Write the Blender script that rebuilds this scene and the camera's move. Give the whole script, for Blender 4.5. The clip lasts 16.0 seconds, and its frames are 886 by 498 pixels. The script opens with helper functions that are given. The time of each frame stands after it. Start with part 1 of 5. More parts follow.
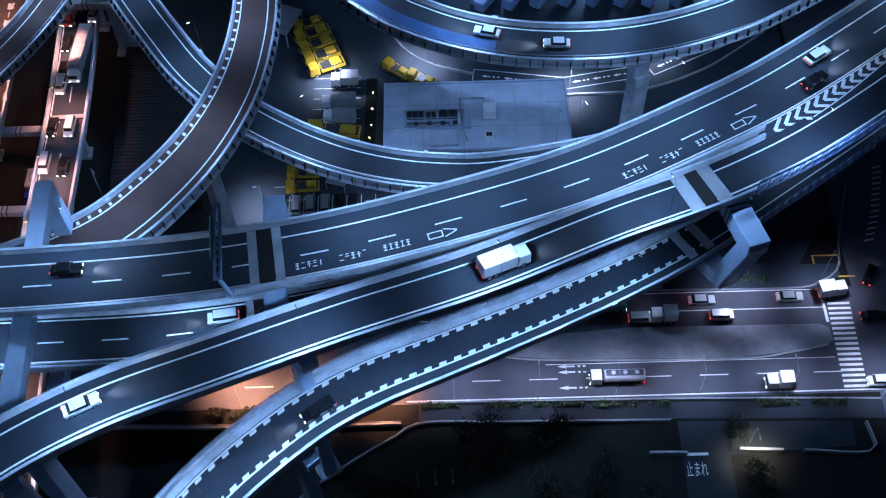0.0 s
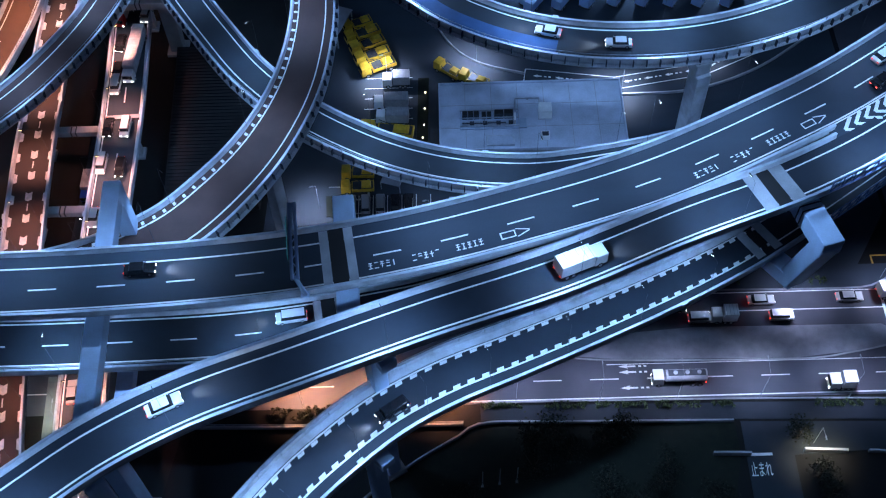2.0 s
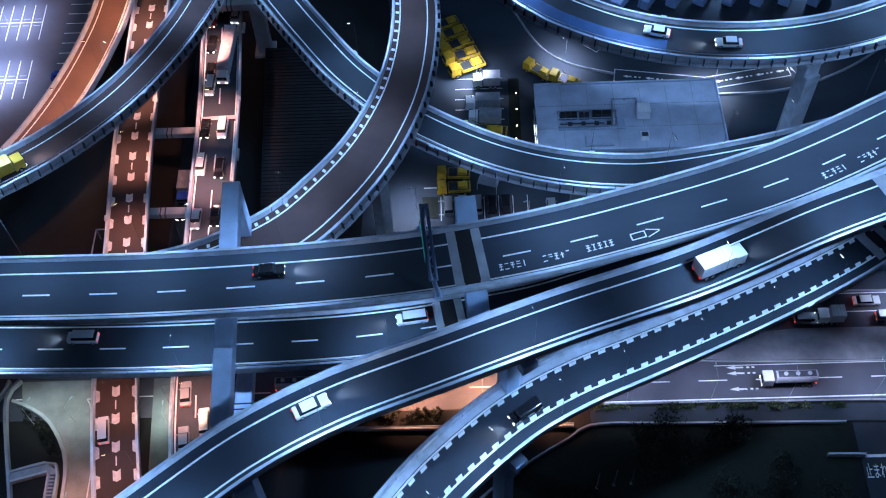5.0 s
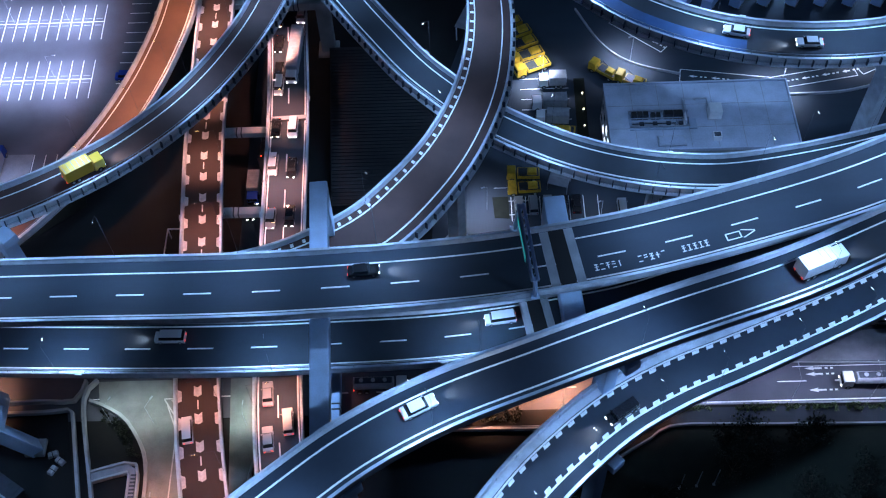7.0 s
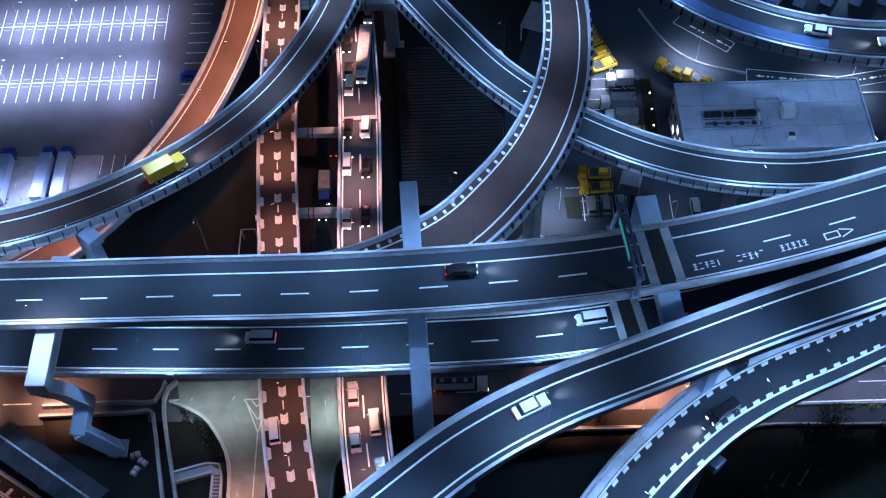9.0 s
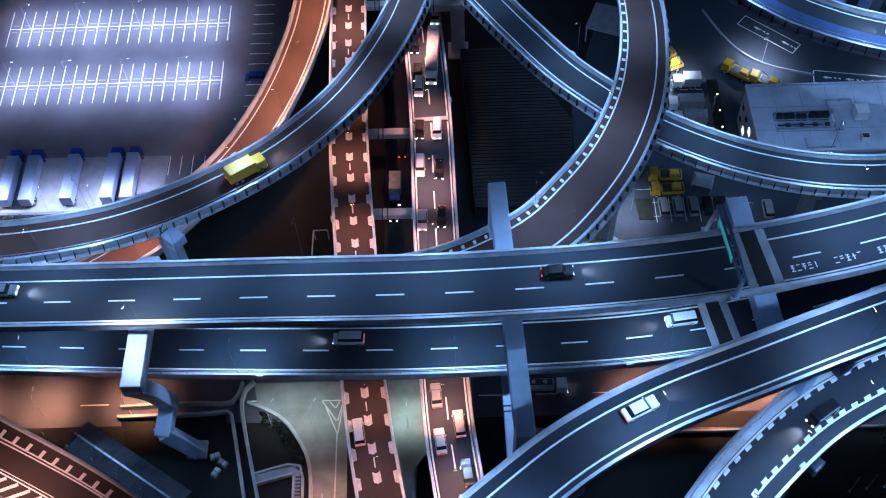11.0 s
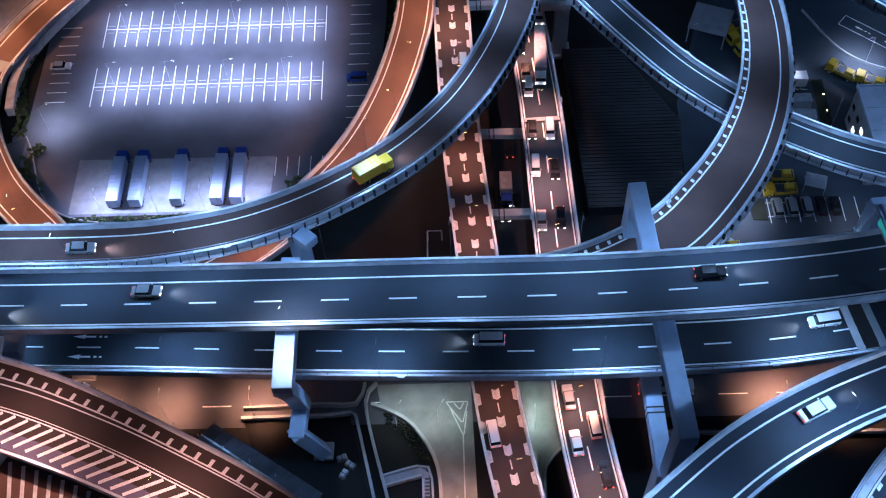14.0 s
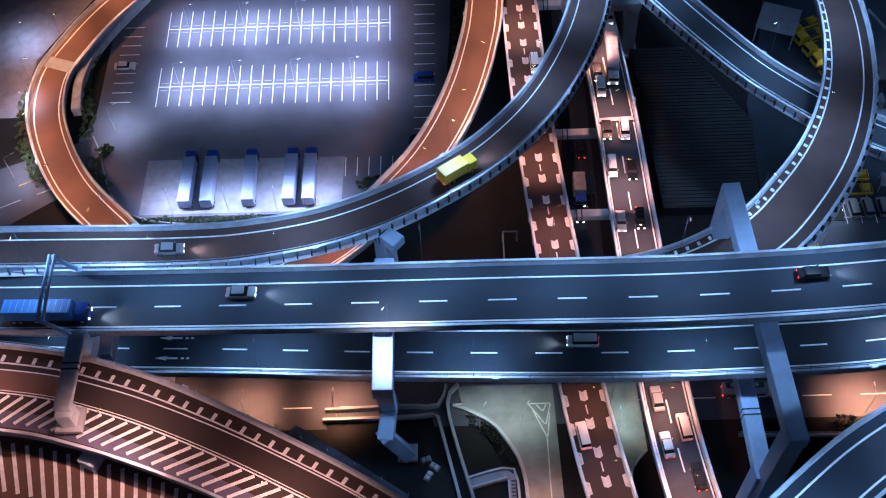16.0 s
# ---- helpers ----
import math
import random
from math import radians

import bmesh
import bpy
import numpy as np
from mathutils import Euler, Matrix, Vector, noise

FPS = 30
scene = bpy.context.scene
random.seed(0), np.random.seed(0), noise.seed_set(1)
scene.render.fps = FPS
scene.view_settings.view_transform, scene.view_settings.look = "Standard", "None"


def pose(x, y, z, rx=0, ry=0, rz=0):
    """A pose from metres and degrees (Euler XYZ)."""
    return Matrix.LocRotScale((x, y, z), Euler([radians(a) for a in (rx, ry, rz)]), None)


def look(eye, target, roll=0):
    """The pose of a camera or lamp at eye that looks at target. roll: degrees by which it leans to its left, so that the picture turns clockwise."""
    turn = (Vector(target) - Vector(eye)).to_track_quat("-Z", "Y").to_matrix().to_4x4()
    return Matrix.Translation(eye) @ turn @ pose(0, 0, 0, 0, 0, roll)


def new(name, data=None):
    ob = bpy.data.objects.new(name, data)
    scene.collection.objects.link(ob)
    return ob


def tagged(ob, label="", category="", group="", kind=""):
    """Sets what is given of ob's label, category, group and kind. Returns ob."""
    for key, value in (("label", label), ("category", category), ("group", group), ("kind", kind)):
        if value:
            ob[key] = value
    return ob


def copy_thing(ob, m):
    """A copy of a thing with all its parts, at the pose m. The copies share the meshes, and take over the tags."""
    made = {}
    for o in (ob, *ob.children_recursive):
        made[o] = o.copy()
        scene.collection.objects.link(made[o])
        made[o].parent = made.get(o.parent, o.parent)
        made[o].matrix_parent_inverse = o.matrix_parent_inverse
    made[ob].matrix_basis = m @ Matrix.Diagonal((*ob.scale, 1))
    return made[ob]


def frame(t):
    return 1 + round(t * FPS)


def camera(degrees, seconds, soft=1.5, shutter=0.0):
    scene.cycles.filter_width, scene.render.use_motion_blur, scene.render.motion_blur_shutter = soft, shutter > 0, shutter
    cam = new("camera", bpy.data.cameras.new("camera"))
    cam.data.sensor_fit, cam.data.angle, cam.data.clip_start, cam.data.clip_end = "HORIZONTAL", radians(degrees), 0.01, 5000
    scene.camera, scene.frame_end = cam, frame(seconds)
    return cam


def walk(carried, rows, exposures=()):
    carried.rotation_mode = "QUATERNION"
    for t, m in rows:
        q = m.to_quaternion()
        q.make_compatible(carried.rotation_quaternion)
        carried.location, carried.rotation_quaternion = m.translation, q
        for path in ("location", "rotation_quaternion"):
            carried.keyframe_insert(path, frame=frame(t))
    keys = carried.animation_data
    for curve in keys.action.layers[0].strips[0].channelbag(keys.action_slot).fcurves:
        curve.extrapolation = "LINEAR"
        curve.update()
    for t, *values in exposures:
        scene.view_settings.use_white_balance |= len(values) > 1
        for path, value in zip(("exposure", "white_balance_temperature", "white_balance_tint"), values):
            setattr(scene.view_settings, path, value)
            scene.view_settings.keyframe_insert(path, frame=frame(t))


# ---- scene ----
cam = camera(44.1, 16.0, soft=1.15)
PATH = [
    (0, (-0.699, -0.569, 168.474), (-0.704, 0.543, 166.811), -1.8),
    (0.5, (-2.962, -0.463, 168.476), (-2.968, 0.648, 166.813), -1.8),
    (1, (-5.251, -0.363, 168.473), (-5.26, 0.748, 166.81), -2.0),
    (1.5, (-7.605, -0.337, 168.494), (-7.617, 0.775, 166.831), -2.1),
    (2, (-10.077, -0.344, 168.514), (-10.093, 0.768, 166.852), -2.3),
    (2.5, (-12.692, -0.346, 168.524), (-12.708, 0.767, 166.862), -2.3),
    (3, (-15.451, -0.304, 168.517), (-15.472, 0.809, 166.856), -2.5),
    (3.5, (-18.325, -0.187, 168.501), (-18.347, 0.927, 166.84), -2.5),
    (4, (-21.307, -0.01, 168.471), (-21.331, 1.104, 166.81), -2.7),
    (6.5, (-37.228, 0.532, 168.594), (-37.255, 1.646, 166.933), -2.8),
    (7, (-40.443, 0.648, 168.608), (-40.473, 1.762, 166.947), -2.9),
    (7.5, (-43.799, 0.705, 168.637), (-43.828, 1.82, 166.976), -2.9),
    (8, (-47.241, 0.73, 168.671), (-47.271, 1.845, 167.011), -3.0),
    (8.5, (-50.667, 0.771, 168.696), (-50.696, 1.886, 167.036), -2.9),
    (9, (-54.035, 0.808, 168.711), (-54.066, 1.924, 167.051), -3.0),
    (11.5, (-70.201, 1.27, 168.667), (-70.241, 2.389, 167.009), -3.3),
    (12, (-73.545, 1.373, 168.652), (-73.588, 2.492, 166.994), -3.5),
    (12.5, (-76.985, 1.474, 168.631), (-77.026, 2.593, 166.975), -3.3),
    (13, (-80.562, 1.576, 168.598), (-80.604, 2.696, 166.941), -3.4),
    (13.5, (-84.167, 1.658, 168.558), (-84.206, 2.779, 166.902), -3.3),
    (14, (-87.757, 1.771, 168.502), (-87.797, 2.892, 166.846), -3.3),
    (14.5, (-91.302, 1.915, 168.437), (-91.34, 3.036, 166.781), -3.2),
    (15, (-94.793, 2.125, 168.356), (-94.833, 3.247, 166.7), -3.4),
    (15.5, (-98.25, 2.337, 168.296), (-98.288, 3.459, 166.64), -3.3),
    (16, (-101.659, 2.579, 168.252), (-101.699, 3.7, 166.596), -3.3),
]
walk(cam, [(t, look(eye, target, roll)) for t, eye, target, roll in PATH])

# ---------------------------------------------------------------- world and exposure
scene.view_settings.exposure = 0.0
world = bpy.data.worlds.new("night_sky")
world.use_nodes = True
scene.world = world
wn = world.node_tree
bg = wn.nodes["Background"]
tc = wn.nodes.new("ShaderNodeTexCoord")
sep = wn.nodes.new("ShaderNodeSeparateXYZ")
ramp = wn.nodes.new("ShaderNodeValToRGB")
wn.links.new(tc.outputs["Generated"], sep.inputs[0])
wn.links.new(sep.outputs["Z"], ramp.inputs[0])
ramp.color_ramp.elements[0].position = 0.0
ramp.color_ramp.elements[0].color = (0.20, 0.30, 0.62, 1)
ramp.color_ramp.elements[1].position = 0.7
ramp.color_ramp.elements[1].color = (0.13, 0.24, 0.60, 1)
wn.links.new(ramp.outputs[0], bg.inputs["Color"])
SKY = 0.05
bg.inputs["Strength"].default_value = SKY

COLD = (0.30, 0.54, 1.0)
LOT_WHITE = (0.52, 0.62, 1.0)
WHITE = (0.62, 0.72, 1.0)
VIOLET = (0.56, 0.64, 1.0)
ORANGE = (1.0, 0.45, 0.26)
PINK = (1.0, 0.43, 0.33)
MAUVE = (1.0, 0.50, 0.44)


# ---------------------------------------------------------------- materials
def material(name, base, rough=0.7, metal=0.0, spread=0.25, scale=0.6, fine=14.0, bump=0.25, streak=None, random_tint=0.0):
    """A surface with stains at a large scale, grain at a small one and a fine relief, in metres."""
    m = bpy.data.materials.new(name)
    m.use_nodes = True
    n, l = m.node_tree.nodes, m.node_tree.links
    b = n["Principled BSDF"]
    b.inputs["Roughness"].default_value = rough
    b.inputs["Metallic"].default_value = metal
    g = n.new("ShaderNodeNewGeometry")
    mp = n.new("ShaderNodeMapping")
    l.new(g.outputs["Position"], mp.inputs["Vector"])
    if streak:
        mp.inputs["Scale"].default_value = streak
    big = n.new("ShaderNodeTexNoise")
    big.inputs["Scale"].default_value = scale
    big.inputs["Detail"].default_value = 5
    l.new(mp.outputs[0], big.inputs["Vector"])
    small = n.new("ShaderNodeTexNoise")
    small.inputs["Scale"].default_value = fine
    small.inputs["Detail"].default_value = 3
    l.new(g.outputs["Position"], small.inputs["Vector"])
    add = n.new("ShaderNodeMath")
    add.operation = "ADD"
    l.new(big.outputs["Fac"], add.inputs[0])
    half = n.new("ShaderNodeMath")
    half.operation = "MULTIPLY"
    half.inputs[1].default_value = 0.4
    l.new(small.outputs["Fac"], half.inputs[0])
    l.new(half.outputs[0], add.inputs[1])
    r = n.new("ShaderNodeMapRange")
    r.inputs["From Min"].default_value, r.inputs["From Max"].default_value = 0.35, 1.05
    r.inputs["To Min"].default_value, r.inputs["To Max"].default_value = 1 - spread * 1.3, 1 + spread
    l.new(add.outputs[0], r.inputs["Value"])
    last = r.outputs[0]
    if random_tint:
        oi = n.new("ShaderNodeObjectInfo")
        rr = n.new("ShaderNodeMapRange")
        rr.inputs["To Min"].default_value, rr.inputs["To Max"].default_value = 1 - random_tint, 1 + random_tint
        l.new(oi.outputs["Random"], rr.inputs["Value"])
        mu = n.new("ShaderNodeMath")
        mu.operation = "MULTIPLY"
        l.new(last, mu.inputs[0])
        l.new(rr.outputs[0], mu.inputs[1])
        last = mu.outputs[0]
    v = n.new("ShaderNodeVectorMath")
    v.operation = "SCALE"
    v.inputs[0].default_value = base
    l.new(last, v.inputs["Scale"])
    l.new(v.outputs[0], b.inputs["Base Color"])
    if bump:
        bp = n.new("ShaderNodeBump")
        bp.inputs["Strength"].default_value = bump
        bp.inputs["Distance"].default_value = 0.02
        l.new(small.outputs["Fac"], bp.inputs["Height"])
        l.new(bp.outputs[0], b.inputs["Normal"])
    return m


def glow(name, colour, strength):
    m = bpy.data.materials.new(name)
    m.use_nodes = True
    b = m.node_tree.nodes["Principled BSDF"]
    b.inputs["Base Color"].default_value = (*colour, 1)
    b.inputs["Emission Color"].default_value = (*colour, 1)
    b.inputs["Emission Strength"].default_value = strength
    return m


def plain(name, colour, rough=0.4, metal=0.0, coat=0.0):
    m = bpy.data.materials.new(name)
    m.use_nodes = True
    b = m.node_tree.nodes["Principled BSDF"]
    b.inputs["Base Color"].default_value = (*colour, 1)
    b.inputs["Roughness"].default_value = rough
    b.inputs["Metallic"].default_value = metal
    b.inputs["Coat Weight"].default_value = coat
    return m


ASPHALT = material("asphalt", (0.025, 0.038, 0.056), 0.75, spread=0.35, scale=0.12, fine=9, streak=(0.25, 1, 1))
ASPHALT_DARK = material("asphalt_dark", (0.016, 0.025, 0.037), 0.8, spread=0.35, scale=0.15, fine=9)
ASPHALT_NEW = material("asphalt_new", (0.013, 0.022, 0.036), 0.7, spread=0.3, scale=0.2, fine=9)
ASPHALT_BROWN = material("asphalt_brown", (0.072, 0.038, 0.034), 0.8, spread=0.3, scale=0.15, fine=9)
ASPHALT_RED = material("asphalt_red", (0.16, 0.088, 0.066), 0.8, spread=0.25, scale=0.15, fine=9)
ASPHALT_BLUE = material("blue_road_coating", (0.028, 0.085, 0.21), 0.7, spread=0.3, scale=0.3, fine=9)
ASPHALT_UMBER = material("asphalt_umber", (0.040, 0.027, 0.024), 0.8, spread=0.3, scale=0.15, fine=9)
MAUVE_COAT = material("mauve_road_coating", (0.11, 0.105, 0.18), 0.7, spread=0.25, scale=0.3, fine=9)
LOT = material("lot_asphalt", (0.125, 0.130, 0.165), 0.8, spread=0.35, scale=0.1, fine=6)
STREET = material("street_asphalt", (0.075, 0.080, 0.105), 0.75, spread=0.3, scale=0.12, fine=7)
# Near-black base puts the unlit darkness of the ground into its colour.
UNLIT_EARTH = material("unlit_earth", (0.006, 0.006, 0.0065), 0.95, spread=0.5, scale=0.15, fine=4)
CONCRETE = material("concrete", (0.40, 0.42, 0.45), 0.8, spread=0.28, scale=0.35, fine=7)
PARAPET = material("parapet_concrete", (0.60, 0.65, 0.72), 0.75, spread=0.3, scale=0.5, fine=7)
PARAPET_TOP = material("parapet_cap_steel", (0.62, 0.70, 0.78), 0.45, 0.3, spread=0.22, scale=0.8, fine=9)
GIRDER = material("painted_girder_steel", (0.34, 0.42, 0.54), 0.55, 0.1, spread=0.25, scale=0.4, fine=6)
PIER = material("painted_pier_steel", (0.52, 0.69, 0.90), 0.5, 0.1, spread=0.2, scale=0.3, fine=5, streak=(1, 1, 0.3))
PAVING = material("pale_paving", (0.25, 0.26, 0.30), 0.85, spread=0.25, scale=0.5, fine=5)
APRON = material("worn_concrete_apron", (0.24, 0.25, 0.25), 0.85, spread=0.35, scale=0.25, fine=5)
PAINT = material("white_road_paint", (0.86, 0.87, 0.88), 0.6, spread=0.16, scale=1.5, fine=10, bump=0.1)
PAINT_WORN = material("worn_road_paint", (0.60, 0.60, 0.62), 0.7, spread=0.3, scale=1.2, fine=8, bump=0.1)
PAINT_AMBER = material("amber_road_paint", (0.65, 0.36, 0.06), 0.7, spread=0.25, scale=1.2, fine=8, bump=0.1)
ROOF = material("roof_membrane", (0.40, 0.45, 0.55), 0.8, spread=0.25, scale=0.25, fine=4)
WALL = material("rendered_wall", (0.32, 0.33, 0.36), 0.8, spread=0.22, scale=0.5, fine=6)
SHED_ROOF = material("worn_shed_roof", (0.05, 0.06, 0.08), 0.6, 0.2, spread=0.5, scale=0.4, fine=4)
RIBBED = material("dark_ribbed_metal", (0.020, 0.021, 0.024), 0.55, 0.2, spread=0.4, scale=0.2, fine=4)
STEEL = material("galvanised_steel", (0.42, 0.46, 0.52), 0.45, 0.6, spread=0.25, scale=1.0, fine=9)
STEEL_DARK = material("dark_steel", (0.06, 0.07, 0.09), 0.5, 0.5, spread=0.3, scale=1.0, fine=9)
BRACKET_STEEL = material("blue_black_bracket_steel", (0.05, 0.07, 0.11), 0.5, 0.3, spread=0.3, scale=1.0, fine=9)
LATTICE = material("blue_lattice_steel", (0.12, 0.22, 0.46), 0.5, 0.3, spread=0.3, scale=1.0, fine=8)
LEAF = material("leaf", (0.065, 0.10, 0.040), 0.8, spread=0.5, scale=0.9, fine=5, bump=0.0)
# Shaded copy of the leaf colour, for foliage that stays in the dark.
LEAF_SHADED = material("shaded_leaf", (0.012, 0.018, 0.009), 0.85, spread=0.5, scale=0.9, fine=5, bump=0.0)
# Grass held near black in its colour, as park and verges lie unlit.
UNLIT_GRASS = material("grass", (0.007, 0.010, 0.005), 0.95, spread=0.5, scale=0.6, fine=6)
BARK = material("bark", (0.10, 0.075, 0.05), 0.9, spread=0.4, scale=2, fine=12)
WATER = plain("dark_canal_water", (0.002, 0.003, 0.004), 0.55)
WATER.node_tree.nodes["Principled BSDF"].inputs["Specular IOR Level"].default_value = 0.15
BLACK = plain("black_rubber", (0.015, 0.015, 0.016), 0.7)
GLASS = plain("tinted_glass", (0.02, 0.025, 0.03), 0.08, 0.0, 0.5)
CHASSIS = plain("chassis_black", (0.02, 0.02, 0.022), 0.6)
CARGO = material("cargo_box_panel", (0.70, 0.72, 0.74), 0.5, spread=0.12, scale=1.0, fine=6, bump=0.05)
CARGO_GREY = material("trailer_panel", (0.36, 0.38, 0.42), 0.4, 0.3, spread=0.25, scale=1.0, fine=6, bump=0.05)
YELLOW = material("machine_yellow", (0.58, 0.36, 0.03), 0.5, spread=0.25, scale=1.5, fine=8, bump=0.1)
HEAD = glow("headlight_glow", (0.95, 0.97, 1.0), 14)
TAIL = glow("tail_light_glow", (1.0, 0.05, 0.03), 5)
BULB = glow("cold_lamp_glow", (0.85, 0.93, 1.0), 30)
BULB_WARM = glow("sodium_lamp_glow", (1.0, 0.50, 0.18), 25)
BOLLARD_GLOW = glow("bollard_glow", (1.0, 0.85, 0.55), 6)
LENS_OFF = plain("unlit_lens", (0.35, 0.36, 0.38), 0.15)
LENS_RED = plain("unlit_red_lens", (0.20, 0.01, 0.01), 0.2)
PANE_LIT = glow("lit_window_pane", (0.85, 0.93, 1.0), 2.5)
PAINTS = {
    "white": plain("white_car_paint", (0.72, 0.74, 0.76), 0.25, 0, 0.6),
    "silver": plain("silver_car_paint", (0.42, 0.44, 0.47), 0.3, 0.5, 0.6),
    "black": plain("black_car_paint", (0.012, 0.013, 0.016), 0.2, 0, 0.8),
    "blue": plain("blue_car_paint", (0.03, 0.08, 0.40), 0.25, 0, 0.6),
    "teal": plain("teal_car_paint", (0.05, 0.35, 0.36), 0.3, 0, 0.6),
    "red": plain("red_car_paint", (0.45, 0.03, 0.03), 0.25, 0, 0.6),
    "yellow": plain("yellow_car_paint", (0.85, 0.52, 0.05), 0.3, 0, 0.5),
}


# ---------------------------------------------------------------- builders
def mesh_object(name, bm, mat, parent=None):
    me = bpy.data.meshes.new(name)
    bm.normal_update()
    bm.to_mesh(me)
    bm.free()
    me.materials.append(mat)
    ob = new(name, me)
    ob.parent = parent
    return ob


def part(name, bm, mat, parent, label=""):
    ob = mesh_object(name, bm, mat, parent)
    return tagged(ob, label) if label else ob


def raw(name, verts, faces, mat, parent=None):
    me = bpy.data.meshes.new(name)
    me.from_pydata(verts, [], faces)
    me.update()
    me.materials.append(mat)
    ob = new(name, me)
    ob.parent = parent
    return ob


def thing(name, label, category, group="", kind="", m=None):
    ob = new(name)
    ob.empty_display_size = 0.3
    if m is not None:
        ob.matrix_basis = m
    return tagged(ob, label, category, group, kind)


def box(bm, x0, x1, y0, y1, z0, z1, bevel=0.0, m=None, taper=(1, 1)):
    """A box with bevelled edges; taper narrows its top in x and y."""
    cx, cy = (x0 + x1) / 2, (y0 + y1) / 2
    vs = []
    for z, kx, ky in ((z0, 1, 1), (z1, *taper)):
        for x, y in ((x0, y0), (x1, y0), (x1, y1), (x0, y1)):
            vs.append(bm.verts.new((cx + (x - cx) * kx, cy + (y - cy) * ky, z)))
    fs = [bm.faces.new([vs[i] for i in f]) for f in ((3, 2, 1, 0), (4, 5, 6, 7), (0, 1, 5, 4), (1, 2, 6, 5), (2, 3, 7, 6), (3, 0, 4, 7))]
    if bevel:
        es = list({e for f in fs for e in f.edges})
        r = bmesh.ops.bevel(bm, geom=es, offset=bevel, segments=2, affect="EDGES", profile=0.6)
        vs = list({v for f in r["faces"] for v in f.verts} | {v for v in vs if v.is_valid})
    if m is not None:
        bmesh.ops.transform(bm, matrix=m, verts=[v for v in vs if v.is_valid])
    return vs


def cyl(bm, p, q, r0, r1=None, seg=10):
    p, q = Vector(p), Vector(q)
    d = q - p
    m = Matrix.Translation((p + q) / 2) @ d.to_track_quat("Z", "Y").to_matrix().to_4x4()
    bmesh.ops.create_cone(bm, cap_ends=True, segments=seg, radius1=r0, radius2=r0 if r1 is None else r1, depth=d.length, matrix=m)


def one_box(name, dims, mat, parent, bevel=0.0, m=None, label="", taper=(1, 1)):
    bm = bmesh.new()
    box(bm, *dims, bevel=bevel, m=m, taper=taper)
    return part(name, bm, mat, parent, label)


class Line:
    """A smooth line through a few points (x, y, z), sampled at even steps."""

    def __init__(self, pts, step=2.0):
        p = np.array(pts, float)
        q = np.vstack([2 * p[0] - p[1], p, 2 * p[-1] - p[-2]])
        out = []
        for i in range(1, len(q) - 2):
            a, b, c, d = q[i - 1], q[i], q[i + 1], q[i + 2]
            for u in np.linspace(0, 1, 24, endpoint=False):
                out.append(0.5 * (2 * b + (c - a) * u + (2 * a - 5 * b + 4 * c - d) * u**2 + (3 * b - a - 3 * c + d) * u**3))
        out.append(p[-1])
        out = np.array(out)
        s = np.r_[0, np.cumsum(np.linalg.norm(np.diff(out, axis=0), axis=1))]
        self.length = s[-1]
        n = max(2, int(s[-1] / step) + 1)
        self.s = np.linspace(0, s[-1], n)
        self.p = np.stack([np.interp(self.s, s, out[:, k]) for k in range(3)], 1)
        t = np.gradient(self.p, axis=0)
        t[:, 2] = 0
        t /= np.linalg.norm(t, axis=1)[:, None]
        self.t = t
        self.n = np.stack([-t[:, 1], t[:, 0], t[:, 2]], 1)

    def at(self, s, lat=0.0, up=0.0):
        p = np.array([np.interp(s, self.s, self.p[:, k]) for k in range(3)])
        n = np.array([np.interp(s, self.s, self.n[:, k]) for k in range(3)])
        n /= np.linalg.norm(n)
        return p + n * lat + np.array([0, 0, up])

    def heading(self, s):
        t = [np.interp(s, self.s, self.t[:, k]) for k in range(2)]
        return math.degrees(math.atan2(t[1], t[0]))

    def frame_at(self, s, lat=0.0, up=0.0, turn=0.0):
        """A pose on the line, pitched with its slope."""
        a, c = self.at(max(0, s - 0.5)), self.at(min(self.length, s + 0.5))
        pitch = math.degrees(math.atan2(c[2] - a[2], math.hypot(c[0] - a[0], c[1] - a[1])))
        return pose(*self.at(s, lat, up), 0, 0, self.heading(s)) @ pose(0, 0, 0, 0, -pitch, 0) @ pose(0, 0, 0, 0, 0, turn)

    def nearest(self, x, y):
        return float(self.s[np.argmin((self.p[:, 0] - x) ** 2 + (self.p[:, 1] - y) ** 2)])


def sweep(name, line, profile, mat, parent, s0=None, s1=None, label="", widths=None):
    """One mesh: a closed profile of (lateral, up) points drawn along the line. widths: lateral factor at start and end."""
    s0 = 0 if s0 is None else max(0, s0)
    s1 = line.length if s1 is None else min(line.length, s1)
    n = max(2, int((s1 - s0) / 2.0) + 1)
    ss = np.linspace(s0, s1, n)
    verts, faces, k = [], [], len(profile)
    for s in ss:
        f = 1 if widths is None else float(np.interp(s / line.length, np.linspace(0, 1, len(widths)), widths))
        for lat, up in profile:
            verts.append(tuple(line.at(s, lat * f if isinstance(f, float) else lat, up)))
    for i in range(n - 1):
        for j in range(k):
            a, b = i * k + j, i * k + (j + 1) % k
            faces.append((a, b, b + k, a + k))
    faces.append(tuple(range(k))[::-1])
    faces.append(tuple((n - 1) * k + j for j in range(k)))
    ob = raw(name, verts, faces, mat, parent)
    bm = bmesh.new()
    bm.from_mesh(ob.data)
    bmesh.ops.recalc_face_normals(bm, faces=bm.faces)
    bm.to_mesh(ob.data)
    bm.free()
    return tagged(ob, label) if label else ob


def rect(lat, w, z0, z1):
    return [(lat - w / 2, z0), (lat + w / 2, z0), (lat + w / 2, z1), (lat - w / 2, z1)]


